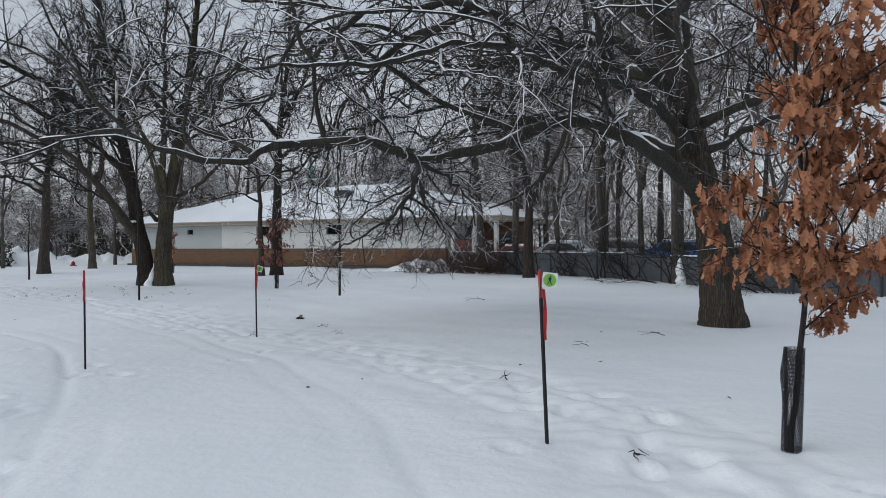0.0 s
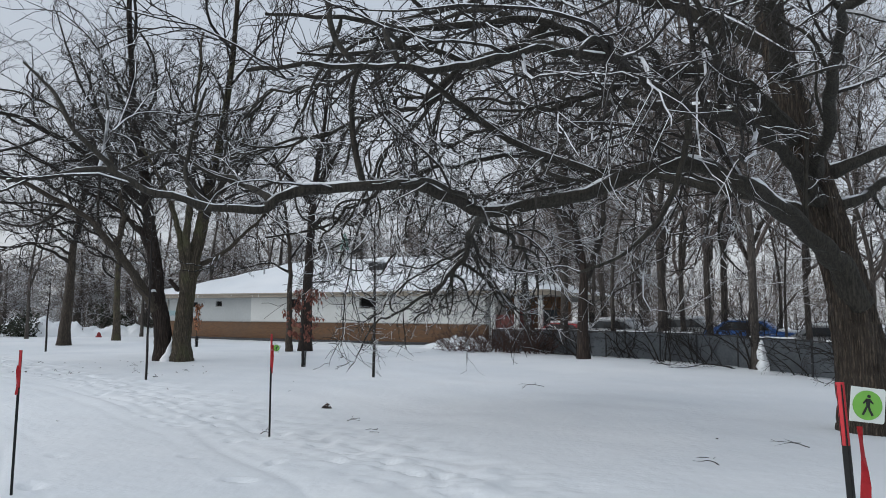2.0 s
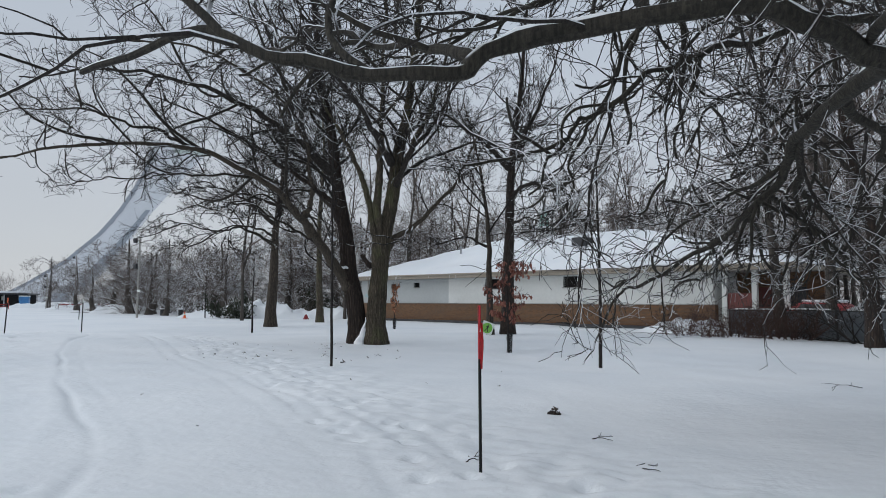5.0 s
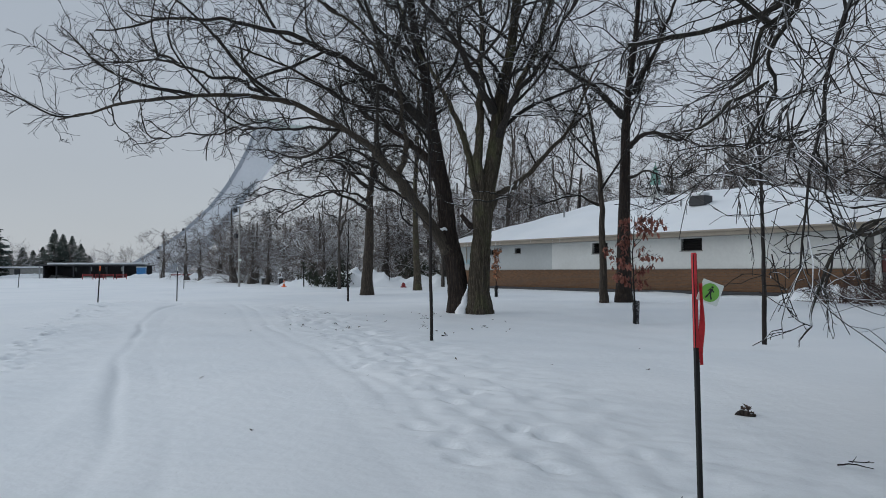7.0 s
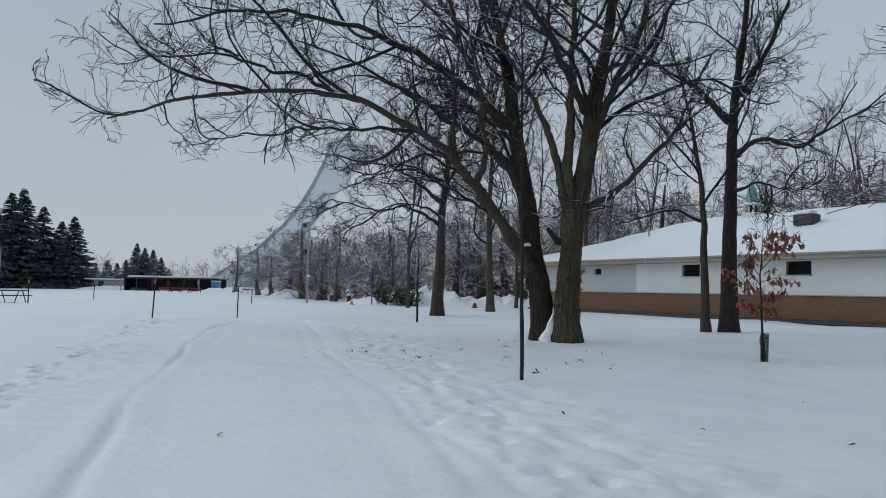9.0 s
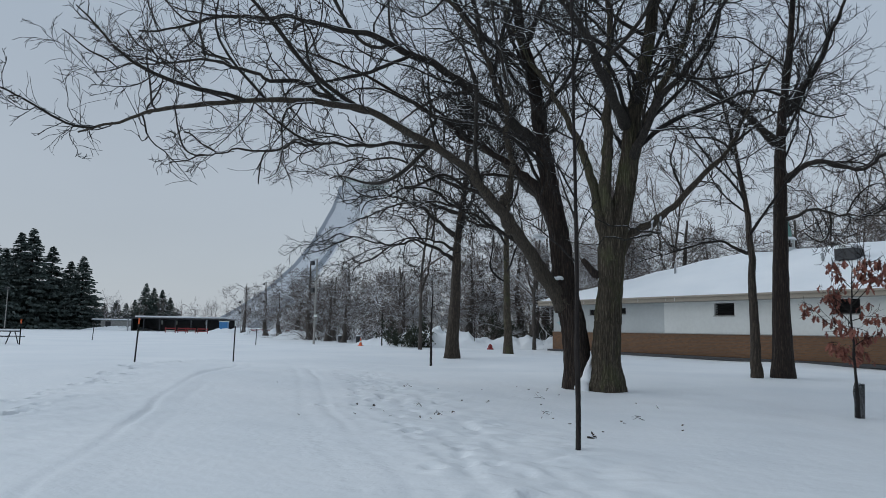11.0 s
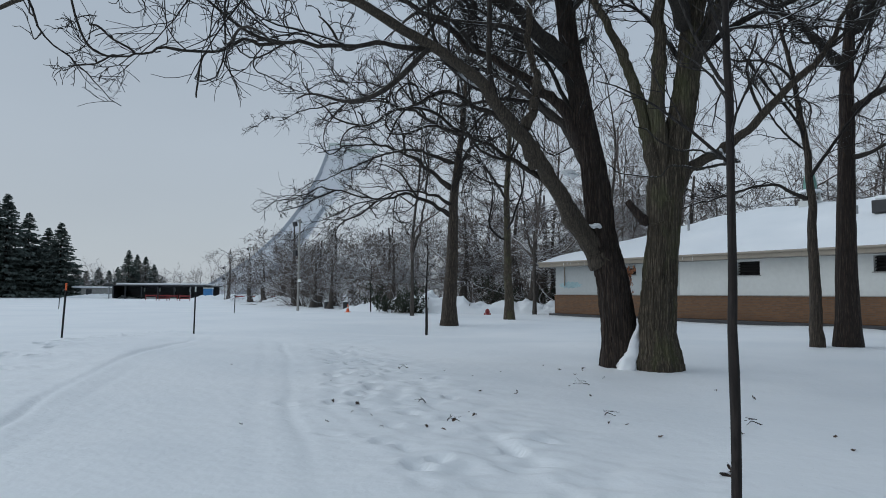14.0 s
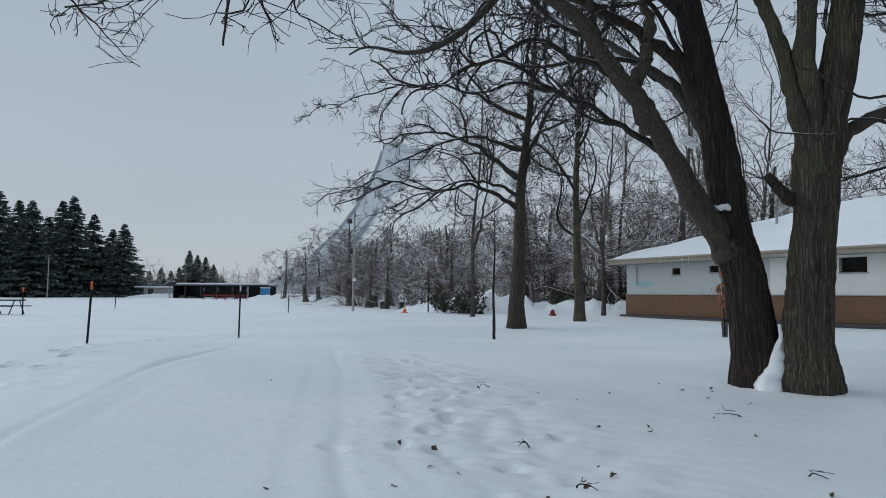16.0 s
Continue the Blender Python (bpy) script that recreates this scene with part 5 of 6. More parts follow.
# ---- marker stakes ----
def stake(at, height, lean, tape=0.0, ribbon=0.0, sign=False, top_mat=None, turn=0.0, label="", thin=0.0086):
    x, y = at
    root = thing("marker_stake", label, "stake", (x, y, level(x, y)), turn, "trail marker stakes")
    top = Vector((lean[0], lean[1], height))
    foot = Vector((0, 0, -0.15))
    bm = bmesh.new()
    m = look(tuple((foot + top) / 2), tuple(top))
    L = (top - foot).length
    for ox, oy, sx, sy in ((0, thin * 0.9, thin * 2.2, 0.005), (-thin, 0, 0.005, thin * 2), (thin, 0, 0.005, thin * 2)):
        bmesh.ops.create_cube(bm, size=1, matrix=m @ Matrix.Translation((ox, oy, 0)) @ Matrix.Diagonal((sx, sy, L, 1)))
    part("post", bm, STAKE_DARK, root)
    if tape:
        f0 = 1 - tape / height
        a, b = foot + (top - foot) * f0, foot + (top - foot) * 1.005
        part("tape", rod(a, b, thin * 1.5, thin * 1.55, 10), top_mat or RED_TAPE, root, "wrapped bright tape")
    if ribbon:
        rb = bmesh.new()
        prev = None
        for k in range(9):
            f = k / 8
            z = height * 0.90 - ribbon * f
            w = 0.009 + 0.003 * math.sin(f * 3.0)
            off = 0.013 + 0.003 * math.sin(f * 5) + lean[0] * (z / height)
            cur = [rb.verts.new((off - w, -0.02 - 0.01 * math.sin(f * 7), z)), rb.verts.new((off + w, -0.022 + 0.012 * math.sin(f * 9), z))]
            if prev:
                rb.faces.new((prev[0], prev[1], cur[1], cur[0]))
            prev = cur
        bmesh.ops.solidify(rb, geom=rb.faces[:], thickness=0.003)
        part("ribbon", rb, RED_TAPE, root, "hanging red ribbon")
    if sign:
        tilt = sign
        c = Matrix.Translation((lean[0] + 0.066, lean[1] - 0.028, height - (0.19 if tilt < -20 else 0.062))) @ pose(0, 0, 0, 90, 0, 0) @ pose(0, 0, 0, 0, 0, tilt) @ Matrix.Scale(0.84, 4)
        plate = part("sign", prism([(-0.062, -0.064), (0.062, -0.064), (0.066, -0.055), (0.066, 0.06), (0.06, 0.066), (-0.062, 0.066)], 0, 0.004, m=c), SIGN_WHITE, root, "white plate with green disc and black walker")
        disc = [(0.055 * math.cos(a * math.tau / 40), 0.055 * math.sin(a * math.tau / 40)) for a in range(40)]
        part("disc", prism(disc, 0.0045, 0.006, m=c), SIGN_GREEN, plate, "green disc")
        fig = bmesh.new()
        head = [(0.003 + 0.0065 * math.cos(a * math.tau / 12), 0.034 + 0.0065 * math.sin(a * math.tau / 12)) for a in range(12)]
        for outline in (head, [(-0.007, 0.025), (0.009, 0.025), (0.007, -0.004), (-0.006, -0.004)], [(-0.006, -0.003), (0.002, -0.003), (-0.012, -0.038), (-0.02, -0.036)],
                        [(0.0, -0.003), (0.007, -0.003), (0.013, -0.018), (0.024, -0.034), (0.016, -0.038), (0.005, -0.019)], [(-0.007, 0.024), (-0.004, 0.016), (-0.015, 0.004), (-0.019, 0.007)], [(0.008, 0.024), (0.007, 0.014), (0.019, 0.006), (0.021, 0.011)]):
            prism(outline, 0.0065, 0.008, bm=fig, m=c)
        part("walker_symbol", fig, BLACK, plate, "black walking figure symbol")
    return root


stake((0.76, 5.03), 1.225, (-0.045, 0.05), 0.17, 0.36, -6, label="dark steel stake with red tape and green walker sign")
stake((-3.32, 12.72), 1.44, (-0.01, 0.03), 0.42, 0.40, -21, label="dark steel stake with red ribbon and tilted green sign", turn=25)
stake((-4.4, 8.74), 1.22, (-0.02, 0.03), 0.28, 0.25, label="dark steel stake wrapped in red tape")
stake((-23.82, 25.22), 1.25, (0.08, 0.02), 0.14, top_mat=ORANGE, label="dark stake with orange tape at its top", thin=0.014)
stake((-25.3, 30.04), 1.38, (0.03, 0.0), 0.13, top_mat=SIGN_WHITE, label="dark stake with pale tape at its top", thin=0.014)
stake((-49.8, 35.1), 1.5, (0.0, 0.0), 0.2, top_mat=ORANGE, label="far dark stake with orange tape", thin=0.025)
stake((-60.7, 46.2), 1.3, (0.15, 0.0), label="thin leaning stake in the snow field", thin=0.02)
stake((-45.4, 49.6), 1.2, (0.05, 0.0), label="thin stake beside the far trail", thin=0.02)
stake((-19.9, 57.3), 1.9, (0.0, 0.0), 0.5, label="thin stake with red foot beside the building", thin=0.02)


# ---- saplings ----
def leaf_shape(seed, size):
    """A curled, lobed dry leaf."""
    r = random.Random(seed)
    half = [(0.0, 0.02), (0.14, 0.05), (0.24, 0.20), (0.33, 0.10), (0.45, 0.30), (0.56, 0.13), (0.68, 0.27), (0.78, 0.12), (0.90, 0.14), (1.0, 0.0)]
    bm = bmesh.new()
    curl, fold = r.uniform(-0.9, 0.9), r.uniform(0.2, 0.9)
    spine, left, right = [], [], []
    for t, w in half:
        z = curl * t * t * 0.4 + 0.08 * math.sin(t * 6 + seed)
        spine.append(bm.verts.new((t * size, 0, z * size)))
        k = r.uniform(0.8, 1.2)
        left.append(bm.verts.new((t * size + 0.05 * size * (w > 0.15), w * size * k, (z + w * fold) * size)))
        right.append(bm.verts.new((t * size + 0.05 * size * (w > 0.15), -w * size * k, (z + w * fold * 0.8) * size)))
    for i in range(len(half) - 1):
        for row, flip in ((left, False), (right, True)):
            vs = [spine[i], spine[i + 1], row[i + 1], row[i]]
            bm.faces.new(vs[::-1] if flip else vs)
    me = bpy.data.meshes.new("leaf")
    bm.to_mesh(me)
    bm.free()
    return me


def sapling(name, label, at, seed, height, r, branches, bare, twig, leaves=None, guard=None, group="", lean=(0, 0), leafy=None, lift=0.06, lopsided=None):
    """A young tree: stem, a few twigs; dry leaves and a trunk guard where it has them."""
    rng = np.random.default_rng(seed)
    root = thing(name, label, "sapling", (*at, level(*at)), group=group)
    p = spline([(0, 0, 0), (lean[0] * 0.3 + rng.normal(0, 0.02), lean[1] * 0.3 + rng.normal(0, 0.02), height * 0.35), (lean[0] * 0.7 + rng.normal(0, 0.03), lean[1] * 0.7, height * 0.7), (*lean, height)], 26, 0.006, rng)
    p[0, 2] -= 0.2
    R = r + (0.006 - r) * np.linspace(0, 1, 26) ** 1.1
    R = R * (1 + 0.12 * np.exp(-((np.arange(26) % 6 - 3) / 0.8) ** 2))
    v, q = tube_mesh(p[None], R[None], 12, 0.03, rng)
    part("stem", fast_mesh("stem", v, q), SAPLING_BARK, root)
    B, BR = sprout(rng, p[None], R[None], branches, (bare, 0.98), (35, 70), twig, 8, 0.13, lift, 0.0035, 0.6)
    C, CR = sprout(rng, B, BR, 5, (0.2, 1), (25, 60), 0.42, 5, 0.15, 0.02, 0.003)
    D, DR = sprout(rng, C, CR, 3, (0.2, 1), (25, 60), 0.5, 3, 0.15, 0.0, 0.0028)
    v, q = joined([tube_mesh(B, BR, 5), tube_mesh(C, CR, 4), tube_mesh(D, DR, 3)])
    part("branchwork", fast_mesh("branchwork", v, q, False), TWIG, root)
    if leaves:
        mat, count, joined_count, size = leaves
        shapes = [leaf_shape(seed + k, 1.0) for k in range(5)]
        for s in shapes:
            s.materials.append(mat)
        pool = np.concatenate([B[:, 2:].reshape(-1, 3), C.reshape(-1, 3), C.reshape(-1, 3), D.reshape(-1, 3)])
        if leafy:
            pool = pool[(pool[:, 2] > leafy[0]) & (pool[:, 2] < leafy[1])]
        if lopsided:
            z0, z1, reach = lopsided
            pool = pool[pool[:, 0] > -reach * np.clip((z1 - pool[:, 2]) / (z1 - z0), 0.12, 1)]
        extra_v, extra_f, base = [], [], 0
        for k in range(count + joined_count):
            c = pool[rng.integers(len(pool))] + rng.normal(0, 0.02, 3)
            sz = size * rng.uniform(0.65, 1.25)
            m = pose(*c, rng.uniform(-50, 50), rng.uniform(35, 110), rng.uniform(0, 360)) @ Matrix.Scale(sz, 4)
            shape = shapes[k % 5]
            if k < count:
                ob = new("leaf", shape)
                ob.parent = root
                ob.matrix_local = m
            else:
                co = np.array([v.co for v in shape.vertices])
                mm = np.array(m)
                extra_v.append(co @ mm[:3, :3].T + mm[:3, 3])
                extra_f.append(np.array([f.vertices[:] for f in shape.polygons]) + base)
                base += len(co)
        if extra_v:
            tagged(part("foliage", fast_mesh("foliage", np.vstack(extra_v), np.vstack(extra_f), False), mat, root), kind="stuff")
    if guard:
        gh, gr = guard
        bm = bmesh.new()
        n, rows = 26, max(6, int(gh / 0.026))
        grid = []
        for j in range(rows + 1):
            z = gh * j / rows - 0.03
            bulge = 1 + 0.32 * math.exp(-((z - gh * 0.72) / 0.12) ** 2)
            ring = []
            for i in range(n):
                a = math.tau * (i + 0.5 * (j % 2)) / n
                k = bulge if math.cos(a) < -0.2 else 1.0
                ring.append(bm.verts.new((gr * k * math.cos(a) + 0.025 * z / gh, gr * 0.9 * math.sin(a), z)))
            grid.append(ring)
        for j in range(rows):
            for i in range(n):
                a, b = grid[j][i], grid[j][(i + 1) % n]
                c = grid[j + 1][(i + (j % 2)) % n]
                bm.faces.new((a, b, c))
                d = grid[j + 1][(i + (j % 2) + 1) % n]
                bm.faces.new((b, d, c))
        bmesh.ops.wireframe(bm, faces=bm.faces[:], thickness=0.011, use_replace=True, use_even_offset=False)
        part("trunk_guard", bm, MESH_PLASTIC, root, "black plastic mesh trunk guard")
        part("guard_stake", box((-gr * 0.55, 0.0, gh * 0.48), (0.02, 0.014, gh * 0.98)), MESH_PLASTIC, root)
    return root


sapling("oak_sapling", "young oak with dense dry orange-brown leaves and black trunk guard", (2.40, 4.84), 3, 3.9, 0.021, 40, 0.20, 0.26, (OAK_LEAF, 300, 2100, 0.115), (0.74, 0.068), leafy=(0.80, 3.5), lean=(0.03, 0.0), lift=-0.02, lopsided=(1.95, 2.9, 0.46))
sapling("oak_sapling", "young oak with russet dry leaves and short trunk guard", (-6.37, 27.34), 8, 2.75, 0.028, 15, 0.30, 0.34, (RED_LEAF, 240, 160, 0.15), (0.62, 0.08), leafy=(0.85, 2.75), lift=0.0)
sapling("oak_sapling", "small sapling with orange dry leaves near the building", (-15.7, 41.2), 9, 2.3, 0.025, 14, 0.35, 0.22, (OAK_LEAF, 110, 50, 0.14), (0.6, 0.09), leafy=(0.7, 2.4))
sapling("young_tree", "slim dark leafless young tree beside the trail", (-8.90, 20.76), 13, 6.6, 0.031, 26, 0.28, 0.20, lean=(-0.10, -0.05))
sapling("young_tree", "slim dark leafless young tree on open snow", (-3.26, 22.89), 14, 5.6, 0.042, 20, 0.36, 0.22)
sapling("young_tree", "thin leafless young tree standing in the snow", (-21.97, 37.57), 15, 4.2, 0.05, 12, 0.35, 0.15)
sapling("young_tree", "thin dark leafless young tree far off", (-39.1, 56.6), 16, 4.0, 0.05, 10, 0.4, 0.15)
sapling("young_tree", "thin bare young tree beside the snow bank", (-32.4, 59.3), 17, 2.6, 0.03, 10, 0.3, 0.25)


# ---- litter on the snow ----
litter_shapes = [leaf_shape(200 + k, 1.0) for k in range(4)]
for s in litter_shapes:
    s.materials.append(LITTER_LEAF)
rngl = np.random.default_rng(9)
SPOTS = [(-13.1, 22.7, 1.0, 6), (-11.6, 23.0, 0.9, 6), (-11.8, 25.2, 1.2, 9), (-14.0, 25.5, 1.8, 9), (-9.6, 22.5, 1.2, 6), (-13.2, 27.6, 0.9, 8), (-7.0, 17.0, 2.2, 8), (0.9, 9.5, 2.0, 6)]
for cx, cy, spread, n in SPOTS:
    for _ in range(n):
        x, y = cx + rngl.normal(0, spread), cy + rngl.normal(0, spread)
        if math.hypot(x + 11.57, y - 29.3) < 0.7 or math.hypot(x + 12.3, y - 29.4) < 0.7:
            continue
        ob = new("dry_leaf", litter_shapes[rngl.integers(4)])
        s = rngl.uniform(0.05, 0.10)
        ob.matrix_world = pose(x, y, level(x, y) + 0.012, rngl.normal(0, 18), rngl.normal(0, 18), rngl.uniform(0, 360)) @ Matrix.Scale(s, 4)
        tagged(ob, "curled brown dead leaf lying on the snow", "leaf", "dead leaves on the snow")


def fallen_twig(at, seed, length, label="dark fallen twig lying on the snow"):
    rng = np.random.default_rng(seed)
    a = rng.uniform(0, 6.28)
    p = spline([(0, 0, 0.01), (math.cos(a) * length * 0.5, math.sin(a) * length * 0.5, 0.02 + rng.random() * 0.05), (math.cos(a + 0.4) * length, math.sin(a + 0.4) * length, 0.015)], 8, 0.006, rng)
    R = np.linspace(0.007, 0.003, 8)
    B, BR = sprout(rng, p[None], R[None], 4, (0.2, 0.95), (30, 70), 0.5, 5, 0.2, 0.08, 0.002, 0.8, 0.05)
    B[:, :, 2] = np.minimum(B[:, :, 2], 0.14)
    v, q = joined([tube_mesh(p[None], R[None], 5), tube_mesh(B, BR, 4)])
    ob = new("fallen_twig", fast_mesh("fallen_twig", v, q, False))
    ob.data.materials.append(SAPLING_BARK)
    ob.location = (*at, level(*at) - 0.005)
    tagged(ob, label, "twig", "fallen twigs")


for k, (x, y, L) in enumerate(((2.3, 10.9, 0.30), (0.75, 7.9, 0.10), (1.35, 4.7, 0.16), (1.3, 20.2, 0.8), (-2.6, 14.95, 0.22), (-3.6, 13.2, 0.14), (-12.0, 22.55, 0.16), (-11.8, 26.3, 0.28), (-12.9, 23.5, 0.10), (-9.2, 24.3, 0.2), (3.9, 12.2, 0.4), (6.4, 11.8, 0.35), (-2.0, 13.4, 0.2), (-15.0, 26.2, 0.14), (-10.8, 24.0, 0.15))):
    fallen_twig((x, y), 60 + k, L)


def clump(at, seed, size, label):
    """A clod of dead leaves and bark."""
    root = thing("leaf_clump", label, "debris", (*at, level(*at)))
    rng = np.random.default_rng(seed)
    bm = bmesh.new()
    bmesh.ops.create_icosphere(bm, subdivisions=2, radius=1, matrix=Matrix.Translation((0, 0, size * 0.2)) @ Matrix.Diagonal((size, size * 0.6, size * 0.32, 1)))
    for v in bm.verts:
        v.co += noise.noise_vector(v.co * 14 + Vector((seed, 0, 0))) * size * 0.35
    part("clod", bm, BARK_DARK, root)
    for k in range(5):
        ob = new("leaf", litter_shapes[k % 4])
        ob.parent = root
        ob.matrix_local = pose(rng.normal(0, size * 0.5), rng.normal(0, size * 0.3), size * 0.35, rng.normal(0, 40), rng.normal(0, 40), rng.uniform(0, 360)) @ Matrix.Scale(size * 1.1, 4)


clump((-3.3, 16.55), 1, 0.10, "dark clump of dead leaves on the snow")
clump((-9.1, 21.75), 2, 0.07, "dark bark chunk lying on the snow")


# ---- fence, shrubs and parked cars at the edge of the woods ----
FENCE = [(0.6, 39.2), (2.4, 36.6), (5.2, 32.8), (6.8, 30.3), (8.6, 27.2), (9.7, 24.3), (11.2, 22.2), (14.5, 18.5), (19.0, 14.0)]
fence = thing("fence", "chain fence with dark grey screen beside the woods", "fence", (0, 0, 0))
H = 1.06
for (ax, ay), (bx, by) in zip(FENCE[:-1], FENCE[1:]):
    n = max(1, round(math.hypot(bx - ax, by - ay) / 2.3))
    for k in range(n):
        x0, y0 = ax + (bx - ax) * k / n, ay + (by - ay) * k / n
        x1, y1 = ax + (bx - ax) * (k + 1) / n, ay + (by - ay) * (k + 1) / n
        z0, z1 = level(x0, y0), level(x1, y1)
        part("post", rod((x0, y0, z0 - 0.2), (x0, y0, z0 + H + 0.08), 0.035), DARK_METAL, fence)
        part("top_rail", rod((x0, y0, z0 + H), (x1, y1, z1 + H), 0.028), DARK_METAL, fence)
        L, a = math.hypot(x1 - x0, y1 - y0), math.degrees(math.atan2(y1 - y0, x1 - x0))
        scr = bmesh.new()
        cols = [scr.verts.new(((i / 8 - 0.5) * L, 0.03 * math.sin(i * 1.7 + k) + random.uniform(-0.01, 0.01), (j / 3) * (H - 0.06) + 0.03)) for j in range(4) for i in range(9)]
        for j in range(3):
            for i in range(8):
                scr.faces.new((cols[j * 9 + i], cols[j * 9 + i + 1], cols[j * 9 + 10 + i], cols[j * 9 + 9 + i]))
        bmesh.ops.solidify(scr, geom=scr.faces[:], thickness=0.006)
        bmesh.ops.transform(scr, matrix=pose((x0 + x1) / 2, (y0 + y1) / 2, (z0 + z1) / 2, 0, 0, a), verts=scr.verts)
        part("screen_panel", scr, SCREEN, fence)
        ox, oy = -(y1 - y0) / L * 0.05, (x1 - x0) / L * 0.05
        for fa, fb in ((0.22, 0.62), (0.66, 0.20)):
            a3 = (x0 + (x1 - x0) * fa - ox, y0 + (y1 - y0) * fa - oy, z0 - 0.05)
            b3 = (x0 + (x1 - x0) * fb - ox, y0 + (y1 - y0) * fb - oy, z1 + H * random.uniform(0.85, 1.05))
            part("brace", rod(a3, b3, 0.022, 0.018, 6), DARK_METAL, fence)
        if k % 3 != 1:
            part("rail_snow", box(((x0 + x1) / 2, (y0 + y1) / 2, (z0 + z1) / 2 + H + 0.035), (L * random.uniform(0.45, 0.9), 0.07, 0.05), (0, 0, a), bevel=0.018), SNOW_CAP, fence, "snow on the top rail", smooth=True)
f = np.linspace(0, 1, 14)
rngs = np.random.default_rng(6)
hv, hq = tube_mesh(spline([(8.97, 25.96, -0.2), (8.95, 25.97, 0.3), (8.93, 25.99, 0.7), (8.92, 26.0, 1.05)], 14, 0.02, rngs)[None], (0.24 * (1 - f) ** 0.75 + 0.03)[None] * rngs.uniform(0.85, 1.15, 14), 18, 0.22, rngs)
tagged(part("snow_heap", fast_mesh("snow_heap", hv, hq), SNOW_CAP, None), "narrow heap of snow leaning on the fence", "snow")

for k, (x, y, sx, sy, sz, n) in enumerate(((0.6, 36.4, 2.8, 2.0, 1.5, 60), (2.3, 35.4, 2.6, 2.0, 1.7, 60), (-1.0, 39.0, 2.4, 1.8, 1.3, 40), (3.6, 35.2, 1.8, 1.2, 1.6, 22), (6.4, 31.6, 2.2, 0.9, 2.2, 22), (8.4, 28.6, 2.2, 0.9, 2.0, 22), (10.2, 24.6, 2.0, 0.9, 2.2, 20), (7.4, 29.9, 2.4, 0.8, 2.8, 16), (5.0, 33.6, 2.4, 0.8, 2.6, 16), (9.3, 26.6, 2.2, 0.8, 2.8, 16), (11.6, 22.8, 2.6, 0.8, 2.6, 16))):
    brush("shrub", "brown leafless tangled shrub by the fence and building", (x, y, level(x, y) - 0.02), 300 + k, (sx, sy, sz), n, TWIG if k > 2 else bark("reddish_shrub_twigs", (0.05, 0.028, 0.022), (0.14, 0.085, 0.07), 1.0, 1.3) if k == 0 else bpy.data.materials["reddish_shrub_twigs"], group="shrubs at the wood's edge")


def car(at, rz, paint, label):
    root = thing("parked_car", label, "car", (*at, level(*at)), rz, "parked cars")
    side = [(-2.1, 0.35), (2.1, 0.35), (2.15, 0.62), (1.9, 0.85), (1.05, 0.93), (0.45, 1.38), (-1.1, 1.42), (-1.85, 0.98), (-2.15, 0.9)]
    m = pose(0, 0.86, 0, 90, 0, 0)
    body = prism(side, 0, 1.72, m=m)
    bmesh.ops.bevel(body, geom=body.edges[:], offset=0.07, segments=2, affect="EDGES")
    part("body", body, paint, root, smooth=True)
    for s in (-1, 1):
        part("window", prism([(-1.45, 0.97), (0.85, 0.97), (0.38, 1.32), (-1.02, 1.35)], 0, 0.012, m=pose(0, s * 0.866 + 0.006, 0, 90, 0, 0)), GLASS_DARK, root)
        for wx in (-1.35, 1.35):
            wheel = part("wheel", rod((wx, s * 0.72, 0.33), (wx, s * 0.9, 0.33), 0.33, sides=20), TYRE, root)
            part("rim", rod((wx, s * 0.895, 0.33), (wx, s * 0.915, 0.33), 0.2, sides=14), STEEL, wheel)
    cap = box((-0.35, 0, 1.46), (1.55, 1.35, 0.16), bevel=0.07)
    part("snow", cap, SNOW_CAP, root, "snow on the roof", smooth=True)
    part("snow", box((1.5, 0, 0.95), (0.85, 1.4, 0.12), (0, 7, 0), bevel=0.05), SNOW_CAP, root, smooth=True)


car((12.9, 36.5), -35, CAR_BLUE, "blue parked car with snow behind the fence")
car((10.6, 38.6), -35, CAR_GREY, "silver parked car under snow behind the fence")
car((7.6, 40.6), -35, CAR_GREY, "pale parked car under snow behind the fence")
car((5.3, 43.0), -35, CAR_RED, "red parked car behind the fence")
car((15.6, 34.0), -35, CAR_GREY, "grey parked car behind the fence")


# ---- the far side of the park ----
def lamp_post(at, height, arms, label):
    root = thing("lamp_post", label, "lamp post", (*at, level(*at)), group="park lamp posts")
    part("pole", rod((0, 0, -0.3), (0.05, 0, height), 0.10, 0.065, 12), WOOD_POLE, root)
    if arms == 2:
        part("crossarm", rod((-0.7, 0, height - 0.1), (0.7, 0, height - 0.1), 0.05), DARK_METAL, root)
        spots = (-0.65, 0.65)
    else:
        spots = (-0.35,)
    for s in spots:
        head = part("lamp_head", box((s, -0.1, height - 0.35), (0.32, 0.24, 0.36), (15, 0, 0), bevel=0.05), DARK_METAL, root, "dark floodlight head")
        part("bracket", rod((s, 0, height - 0.1), (0.02, 0, height - 0.1), 0.03), DARK_METAL, head)
    if arms == 1:
        part("junction_box", box((-0.3, -0.05, height * 0.63), (0.3, 0.25, 0.42), bevel=0.03), DARK_METAL, root)
        part("snow_cap", box((0.05, 0, height + 0.05), (0.35, 0.3, 0.12), bevel=0.05), SNOW_CAP, root)
        part("sign_plate", box((0.2, -0.1, height * 0.33), (0.3, 0.04, 0.2), bevel=0.015), SIGN_WHITE, root)


